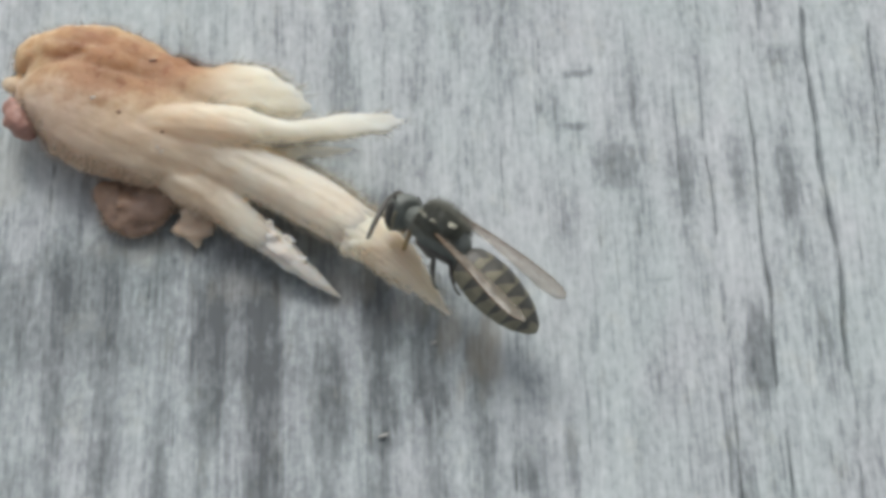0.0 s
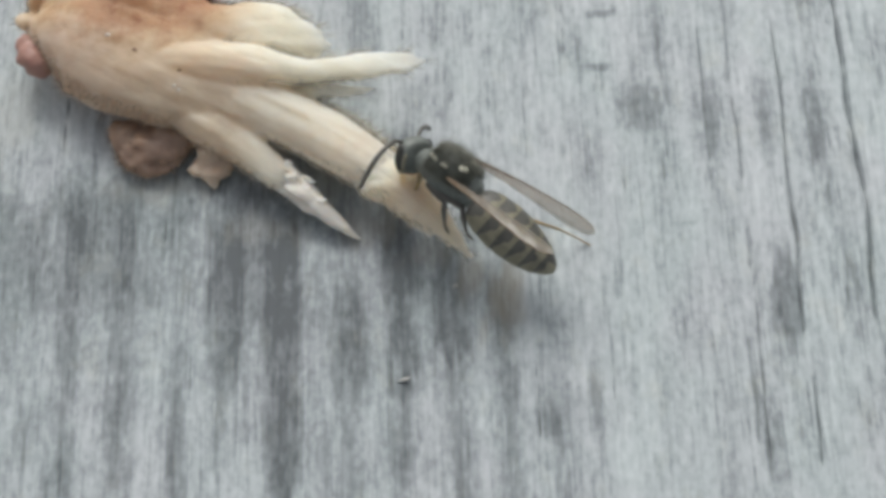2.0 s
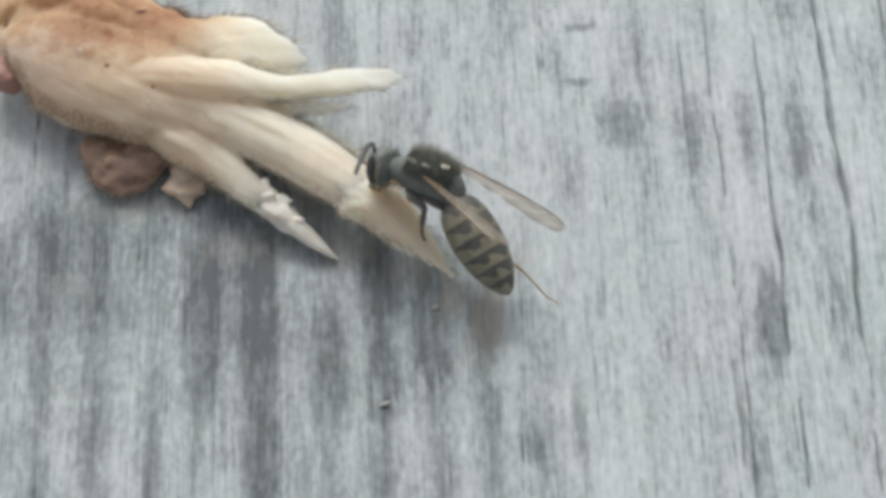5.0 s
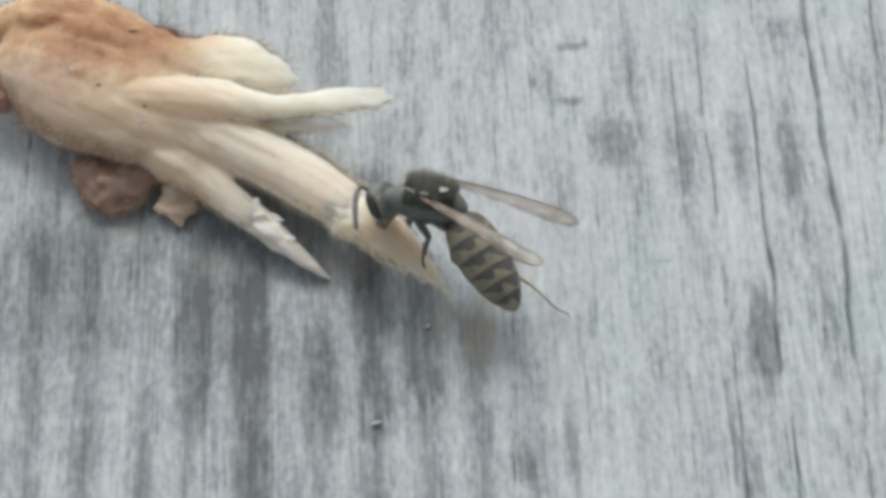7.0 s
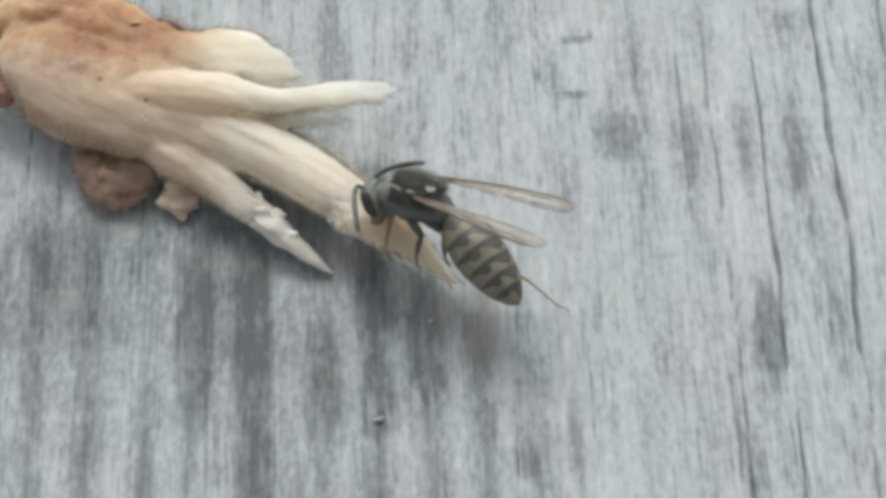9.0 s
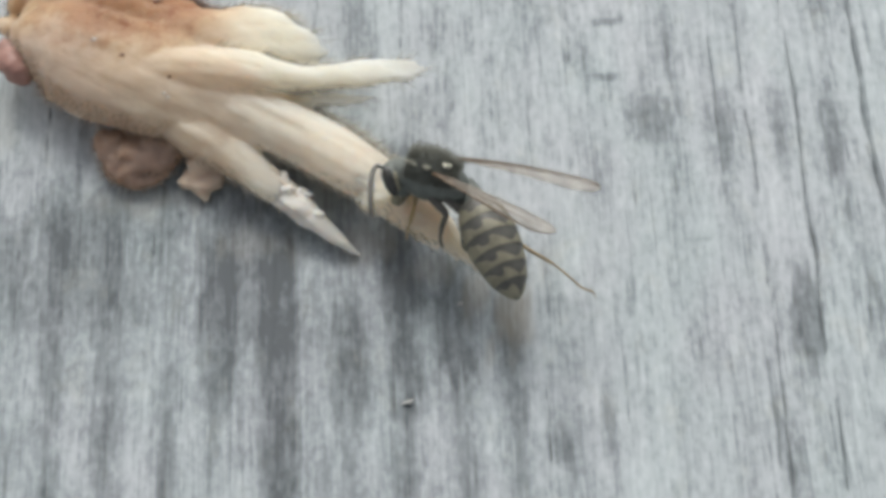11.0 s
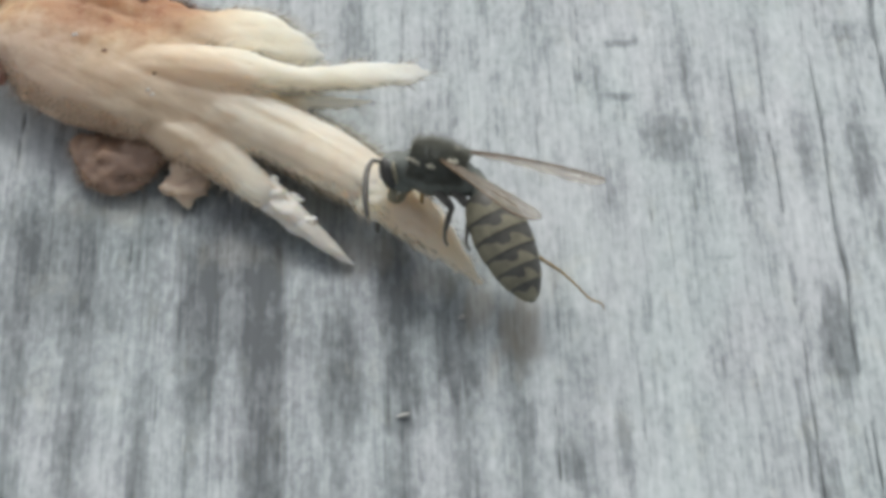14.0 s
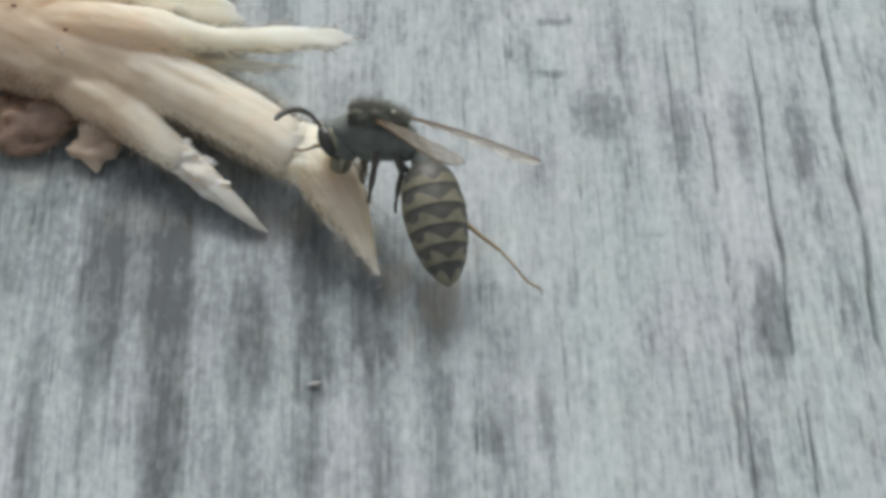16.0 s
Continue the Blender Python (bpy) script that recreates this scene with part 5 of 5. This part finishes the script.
    walk(leg_lm, [(0, pose(0.00045, 0.00080, -0.00105, 0.0, 39.8, -182.0)),
        (0.5, pose(0.00045, 0.00080, -0.00105, 0.0, 38.8, -180.8)),
        (1, pose(0.00045, 0.00080, -0.00105, 0.0, 35.0, -179.5)),
        (1.5, pose(0.00045, 0.00080, -0.00105, 0.0, 34.2, -179.2)),
        (2, pose(0.00045, 0.00080, -0.00105, 0.0, 39.0, 175.8)),
        (2.5, pose(0.00045, 0.00080, -0.00105, 0.0, 42.2, 175.2)),
        (3, pose(0.00045, 0.00080, -0.00105, 0.0, 39.5, -182.2)),
        (3.5, pose(0.00045, 0.00080, -0.00105, 0.0, 41.0, 177.0)),
        (4, pose(0.00045, 0.00080, -0.00105, 0.0, 46.2, 173.0)),
        (4.5, pose(0.00045, 0.00080, -0.00105, 0.0, 43.2, -183.5)),
        (5, pose(0.00045, 0.00080, -0.00105, 0.0, 50.8, 171.5)),
        (7.5, pose(0.00045, 0.00080, -0.00105, 0.0, 65.5, 155.0)),
        (8, pose(0.00045, 0.00080, -0.00105, 0.0, 57.8, 160.0)),
        (8.5, pose(0.00045, 0.00080, -0.00105, 0.0, 59.5, 156.0)),
        (9, pose(0.00045, 0.00080, -0.00105, 0.0, 60.8, 156.0)),
        (9.5, pose(0.00045, 0.00080, -0.00105, 0.0, 64.8, 154.2)),
        (12, pose(0.00045, 0.00080, -0.00105, 0.0, 57.0, -173.0)),
        (12.5, pose(0.00045, 0.00080, -0.00105, 0.0, 57.8, -168.8)),
        (13, pose(0.00045, 0.00080, -0.00105, 0.0, 55.8, -177.5)),
        (13.5, pose(0.00045, 0.00080, -0.00105, 0.0, 60.5, 177.5)),
        (14, pose(0.00045, 0.00080, -0.00105, 0.0, 62.2, 170.0)),
        (14.5, pose(0.00045, 0.00080, -0.00105, 0.0, 58.8, -175.5)),
        (15, pose(0.00045, 0.00080, -0.00105, 0.0, 69.0, 170.0)),
        (15.5, pose(0.00045, 0.00080, -0.00105, 0.0, 79.8, -150.0)),
        (16, pose(0.00045, 0.00080, -0.00105, 0.0, 61.5, -91.8))])
    walk(leg_lh, [(0, pose(-0.00055, 0.00080, -0.00100, 0.0, 33.2, -169.5)),
        (0.5, pose(-0.00055, 0.00080, -0.00100, 0.0, 32.2, -168.2)),
        (1, pose(-0.00055, 0.00080, -0.00100, 0.0, 28.8, -165.8)),
        (1.5, pose(-0.00055, 0.00080, -0.00100, 0.0, 28.2, -164.8)),
        (2, pose(-0.00055, 0.00080, -0.00100, 0.0, 33.5, -171.0)),
        (2.5, pose(-0.00055, 0.00080, -0.00100, 0.0, 36.5, -172.8)),
        (3, pose(-0.00055, 0.00080, -0.00100, 0.0, 33.2, -167.5)),
        (3.5, pose(-0.00055, 0.00080, -0.00100, 0.0, 34.5, -166.5)),
        (4, pose(-0.00055, 0.00080, -0.00100, 0.0, 40.0, -167.2)),
        (4.5, pose(-0.00055, 0.00080, -0.00100, 0.0, 36.0, -161.5)),
        (5, pose(-0.00055, 0.00080, -0.00100, 0.0, 42.8, -164.5)),
        (7.5, pose(-0.00055, 0.00080, -0.00100, 0.0, 53.5, -169.5)),
        (8, pose(-0.00055, 0.00080, -0.00100, 0.0, 45.8, -167.2)),
        (8.5, pose(-0.00055, 0.00080, -0.00100, 0.0, 47.2, -168.5)),
        (9, pose(-0.00055, 0.00080, -0.00100, 0.0, 50.2, -171.8)),
        (9.5, pose(-0.00055, 0.00080, -0.00100, 0.0, 56.2, -175.0)),
        (12, pose(-0.00055, 0.00080, -0.00100, 0.0, 56.5, -167.8)),
        (12.5, pose(-0.00055, 0.00080, -0.00100, 0.0, 59.5, -169.5)),
        (13, pose(-0.00055, 0.00080, -0.00100, 0.0, 56.2, -169.2)),
        (13.5, pose(-0.00055, 0.00080, -0.00100, 0.0, 60.2, -170.0)),
        (14, pose(-0.00055, 0.00080, -0.00100, 0.0, 61.0, -170.8)),
        (14.5, pose(-0.00055, 0.00080, -0.00100, 0.0, 48.5, -150.8)),
        (15, pose(-0.00055, 0.00080, -0.00100, 0.0, 61.0, -150.0)),
        (15.5, pose(-0.00055, 0.00080, -0.00100, 0.0, 77.8, -172.5)),
        (16, pose(-0.00055, 0.00080, -0.00100, 0.0, 64.2, -110.8))])
    walk(leg_rf, [(0, pose(0.00135, -0.0006, -0.0009, -0.0, 53.0, -32.0)),
        (0.5, pose(0.00135, -0.0006, -0.0009, -0.0, 53.0, -32.0)),
        (1, pose(0.00135, -0.0006, -0.0009, -0.0, 53.0, -32.0)),
        (1.5, pose(0.00135, -0.0006, -0.0009, -0.0, 53.0, -32.0)),
        (2, pose(0.00135, -0.0006, -0.0009, -0.0, 53.0, -32.0)),
        (2.5, pose(0.00135, -0.0006, -0.0009, -0.0, 53.0, -32.0)),
        (3, pose(0.00135, -0.0006, -0.0009, -0.0, 53.0, -32.0)),
        (3.5, pose(0.00135, -0.0006, -0.0009, -0.0, 53.0, -32.0)),
        (4, pose(0.00135, -0.0006, -0.0009, -0.0, 53.0, -32.0)),
        (4.5, pose(0.00135, -0.0006, -0.0009, -0.0, 53.0, -32.0)),
        (5, pose(0.00135, -0.0006, -0.0009, -0.0, 53.0, -32.0)),
        (7.5, pose(0.00135, -0.0006, -0.0009, -0.0, 53.0, -32.0)),
        (8, pose(0.00135, -0.0006, -0.0009, -0.0, 53.0, -32.0)),
        (8.5, pose(0.00135, -0.0006, -0.0009, -0.0, 53.0, -32.0)),
        (9, pose(0.00135, -0.0006, -0.0009, -0.0, 53.0, -32.0)),
        (9.5, pose(0.00135, -0.0006, -0.0009, -0.0, 53.0, -32.0)),
        (12, pose(0.00135, -0.0006, -0.0009, -0.0, 53.0, -32.0)),
        (12.5, pose(0.00135, -0.0006, -0.0009, -0.0, 53.0, -32.0)),
        (13, pose(0.00135, -0.0006, -0.0009, -0.0, 53.0, -32.0)),
        (13.5, pose(0.00135, -0.0006, -0.0009, -0.0, 53.0, -32.0)),
        (14, pose(0.00135, -0.0006, -0.0009, -0.0, 53.0, -32.0)),
        (14.5, pose(0.00135, -0.0006, -0.0009, -0.0, 53.0, -32.0)),
        (15, pose(0.00135, -0.0006, -0.0009, -0.0, 53.0, -32.0)),
        (15.5, pose(0.00135, -0.0006, -0.0009, -0.0, 53.0, -32.0)),
        (16, pose(0.00135, -0.0006, -0.0009, -0.0, 53.0, -32.0))])
    walk(leg_rm, [(0, pose(0.00045, -0.0008, -0.00105, -0.0, 59.8, -70.3)),
        (0.5, pose(0.00045, -0.0008, -0.00105, -0.0, 59.8, -70.3)),
        (1, pose(0.00045, -0.0008, -0.00105, -0.0, 59.8, -70.3)),
        (1.5, pose(0.00045, -0.0008, -0.00105, -0.0, 59.8, -70.3)),
        (2, pose(0.00045, -0.0008, -0.00105, -0.0, 59.8, -70.3)),
        (2.5, pose(0.00045, -0.0008, -0.00105, -0.0, 59.8, -70.3)),
        (3, pose(0.00045, -0.0008, -0.00105, -0.0, 59.8, -70.3)),
        (3.5, pose(0.00045, -0.0008, -0.00105, -0.0, 59.8, -70.3)),
        (4, pose(0.00045, -0.0008, -0.00105, -0.0, 59.8, -70.3)),
        (4.5, pose(0.00045, -0.0008, -0.00105, -0.0, 59.8, -70.3)),
        (5, pose(0.00045, -0.0008, -0.00105, -0.0, 59.8, -70.3)),
        (7.5, pose(0.00045, -0.0008, -0.00105, -0.0, 59.8, -70.3)),
        (8, pose(0.00045, -0.0008, -0.00105, -0.0, 59.8, -70.3)),
        (8.5, pose(0.00045, -0.0008, -0.00105, -0.0, 59.8, -70.3)),
        (9, pose(0.00045, -0.0008, -0.00105, -0.0, 59.8, -70.3)),
        (9.5, pose(0.00045, -0.0008, -0.00105, -0.0, 59.8, -70.3)),
        (12, pose(0.00045, -0.0008, -0.00105, -0.0, 59.8, -70.3)),
        (12.5, pose(0.00045, -0.0008, -0.00105, -0.0, 59.8, -70.3)),
        (13, pose(0.00045, -0.0008, -0.00105, -0.0, 59.8, -70.3)),
        (13.5, pose(0.00045, -0.0008, -0.00105, -0.0, 59.8, -70.3)),
        (14, pose(0.00045, -0.0008, -0.00105, -0.0, 59.8, -70.3)),
        (14.5, pose(0.00045, -0.0008, -0.00105, -0.0, 59.8, -70.3)),
        (15, pose(0.00045, -0.0008, -0.00105, -0.0, 59.8, -70.3)),
        (15.5, pose(0.00045, -0.0008, -0.00105, -0.0, 59.8, -70.3)),
        (16, pose(0.00045, -0.0008, -0.00105, -0.0, 59.8, -70.3))])
    walk(leg_rh, [(0, pose(-0.00055, -0.0007, -0.0012, 0.0, 34.7, -152.1)),
        (0.5, pose(-0.00055, -0.0007, -0.0012, 0.0, 34.7, -152.1)),
        (1, pose(-0.00055, -0.0007, -0.0012, 0.0, 34.7, -152.1)),
        (1.5, pose(-0.00055, -0.0007, -0.0012, 0.0, 34.7, -152.1)),
        (2, pose(-0.00055, -0.0007, -0.0012, 0.0, 10.3, -146.6)),
        (2.5, pose(-0.00055, -0.0007, -0.0012, 0.0, 11.7, -153.8)),
        (3, pose(-0.00055, -0.0007, -0.0012, 0.0, 10.8, -164.3)),
        (3.5, pose(-0.00055, -0.0007, -0.0012, 0.0, 11.8, -167.1)),
        (4, pose(-0.00055, -0.0007, -0.0012, 0.0, 13.6, -171.9)),
        (4.5, pose(-0.00055, -0.0007, -0.0012, 0.0, 16.3, -178.0)),
        (5, pose(-0.00055, -0.0007, -0.0012, 0.0, 20.4, 177.2)),
        (7.5, pose(-0.00055, -0.0007, -0.0012, 0.0, 24.7, 170.9)),
        (8, pose(-0.00055, -0.0007, -0.0012, 0.0, 22.1, 173.0)),
        (8.5, pose(-0.00055, -0.0007, -0.0012, 0.0, 22.3, 173.1)),
        (9, pose(-0.00055, -0.0007, -0.0012, 0.0, 19.9, 175.4)),
        (9.5, pose(-0.00055, -0.0007, -0.0012, 0.0, 22.7, 172.0)),
        (12, pose(-0.00055, -0.0007, -0.0012, 0.0, 16.9, -176.3)),
        (12.5, pose(-0.00055, -0.0007, -0.0012, 0.0, 16.7, -178.2)),
        (13, pose(-0.00055, -0.0007, -0.0012, 0.0, 17.2, -178.1)),
        (13.5, pose(-0.00055, -0.0007, -0.0012, 0.0, 22.1, 175.6)),
        (14, pose(-0.00055, -0.0007, -0.0012, 0.0, 23.8, 173.4)),
        (14.5, pose(-0.00055, -0.0007, -0.0012, 0.0, 26.4, 170.3)),
        (15, pose(-0.00055, -0.0007, -0.0012, 0.0, 24.6, 172.0)),
        (15.5, pose(-0.00055, -0.0007, -0.0012, 0.0, 29.4, 169.2)),
        (16, pose(-0.00055, -0.0007, -0.0012, 0.0, 30.6, 167.1))])
    walk(antenna_left, [(0, pose(0.00095, 0.00032, 0.00055, 0.0, 12.5, 120.0)),
        (0.5, pose(0.00095, 0.00032, 0.00055, 0.0, 17.5, 110.0)),
        (1, pose(0.00095, 0.00032, 0.00055, 0.0, 10.0, 90.0)),
        (1.5, pose(0.00095, 0.00032, 0.00055, 0.0, 7.5, 105.0)),
        (2, pose(0.00095, 0.00032, 0.00055, 0.0, 27.5, 97.5)),
        (2.5, pose(0.00095, 0.00032, 0.00055, 0.0, 32.5, 102.5)),
        (3, pose(0.00095, 0.00032, 0.00055, 0.0, 17.5, 95.0)),
        (3.5, pose(0.00095, 0.00032, 0.00055, 0.0, -2.5, 97.5)),
        (4, pose(0.00095, 0.00032, 0.00055, 0.0, 15.0, 95.0)),
        (4.5, pose(0.00095, 0.00032, 0.00055, 0.0, 12.5, 115.0)),
        (5, pose(0.00095, 0.00032, 0.00055, 0.0, -2.5, 117.5)),
        (7.5, pose(0.00095, 0.00032, 0.00055, 0.0, 17.5, 95.0)),
        (8, pose(0.00095, 0.00032, 0.00055, 0.0, 15.0, 85.0)),
        (8.5, pose(0.00095, 0.00032, 0.00055, 0.0, 15.0, 95.0)),
        (9, pose(0.00095, 0.00032, 0.00055, 0.0, 20.0, 107.5)),
        (9.5, pose(0.00095, 0.00032, 0.00055, 0.0, 15.0, 110.0)),
        (12, pose(0.00095, 0.00032, 0.00055, 0.0, 35.0, 87.5)),
        (12.5, pose(0.00095, 0.00032, 0.00055, 0.0, 25.0, 100.0)),
        (13, pose(0.00095, 0.00032, 0.00055, 0.0, 32.5, 92.5)),
        (13.5, pose(0.00095, 0.00032, 0.00055, 0.0, 40.0, 90.0)),
        (14, pose(0.00095, 0.00032, 0.00055, 0.0, 40.0, 90.0)),
        (14.5, pose(0.00095, 0.00032, 0.00055, 0.0, 42.5, 102.5)),
        (15, pose(0.00095, 0.00032, 0.00055, 0.0, 37.5, 70.0)),
        (15.5, pose(0.00095, 0.00032, 0.00055, 0.0, 22.5, 97.5)),
        (16, pose(0.00095, 0.00032, 0.00055, 0.0, -10.0, 95.0))])
    walk(antenna_right, [(0, pose(0.00095, -0.00032, 0.00055, -0.0, 32.0, -19.0)),
        (0.5, pose(0.00095, -0.00032, 0.00055, -0.0, 32.0, -19.0)),
        (1, pose(0.00095, -0.00032, 0.00055, -0.0, 29.0, -41.0)),
        (1.5, pose(0.00095, -0.00032, 0.00055, -0.0, 12.2, -36.7)),
        (2, pose(0.00095, -0.00032, 0.00055, -0.0, 12.2, -50.1)),
        (2.5, pose(0.00095, -0.00032, 0.00055, -0.0, 29.0, -35.0)),
        (3, pose(0.00095, -0.00032, 0.00055, -0.0, 12.3, -48.8)),
        (3.5, pose(0.00095, -0.00032, 0.00055, -0.0, 29.0, -44.0)),
        (4, pose(0.00095, -0.00032, 0.00055, -0.0, 6.0, -59.6)),
        (4.5, pose(0.00095, -0.00032, 0.00055, -0.0, 32.0, -30.0)),
        (5, pose(0.00095, -0.00032, 0.00055, -0.0, 40.0, -25.0)),
        (7.5, pose(0.00095, -0.00032, 0.00055, -0.0, 45.0, -30.0)),
        (7.75, pose(0.00095, -0.00032, 0.00055, 0.0, 5.0, -95.0)),
        (8, pose(0.00095, -0.00032, 0.00055, 0.0, -5.2, -152.0)),
        (8.5, pose(0.00095, -0.00032, 0.00055, 0.0, -6.6, -172.7)),
        (9, pose(0.00095, -0.00032, 0.00055, 0.0, -8.1, -178.0)),
        (9.5, pose(0.00095, -0.00032, 0.00055, 0.0, -25.5, -176.1)),
        (10.4, pose(0.00095, -0.00032, 0.00055, 0.0, 5.0, -95.0)),
        (12, pose(0.00095, -0.00032, 0.00055, -0.0, 48.0, -15.0)),
        (12.5, pose(0.00095, -0.00032, 0.00055, -0.0, 48.0, -15.0)),
        (13, pose(0.00095, -0.00032, 0.00055, -0.0, 48.0, -15.0)),
        (13.5, pose(0.00095, -0.00032, 0.00055, -0.0, 48.0, -15.0)),
        (14, pose(0.00095, -0.00032, 0.00055, -0.0, 48.0, -15.0)),
        (14.25, pose(0.00095, -0.00032, 0.00055, 0.0, 5.0, -80.0)),
        (14.5, pose(0.00095, -0.00032, 0.00055, 0.0, -39.8, -150.2)),
        (14.75, pose(0.00095, -0.00032, 0.00055, 0.0, 5.0, -80.0)),
        (15, pose(0.00095, -0.00032, 0.00055, -0.0, 48.0, -15.0)),
        (15.5, pose(0.00095, -0.00032, 0.00055, -0.0, 40.0, -20.0)),
        (16, pose(0.00095, -0.00032, 0.00055, -0.0, 35.0, -30.0))])
    walk(gnawed_end, [(0, pose(-0.00440, 0.0014, 0.0026, 0, 0, 0)), (3.5, pose(-0.00440, 0.0014, 0.0026, 0, 0, 0)), (5, pose(-0.00440, 0.0014, 0.0026, 0, 0, 1)), (7.5, pose(-0.00440, 0.0014, 0.0026, 0, 0, 4)), (8.5, pose(-0.00440, 0.0014, 0.0026, 0, 0, 6)), (9.5, pose(-0.00440, 0.0014, 0.0026, 0, 0, 6)), (12, pose(-0.00440, 0.0014, 0.0026, 0, 0, 1)), (12.5, pose(-0.00440, 0.0014, 0.0026, 0, 0, 1)), (14, pose(-0.00440, 0.0014, 0.0026, 0, 0, 0)), (14.5, pose(-0.00430, 0.0014, 0.0026, 0, 0, -4)), (15, pose(-0.00420, 0.0014, 0.0026, 0, 0, -9)), (15.5, pose(-0.00390, 0.0013, 0.0026, 0, 0, -15)), (16, pose(-0.00370, 0.0012, 0.0026, 0, 0, -18))])


motions()
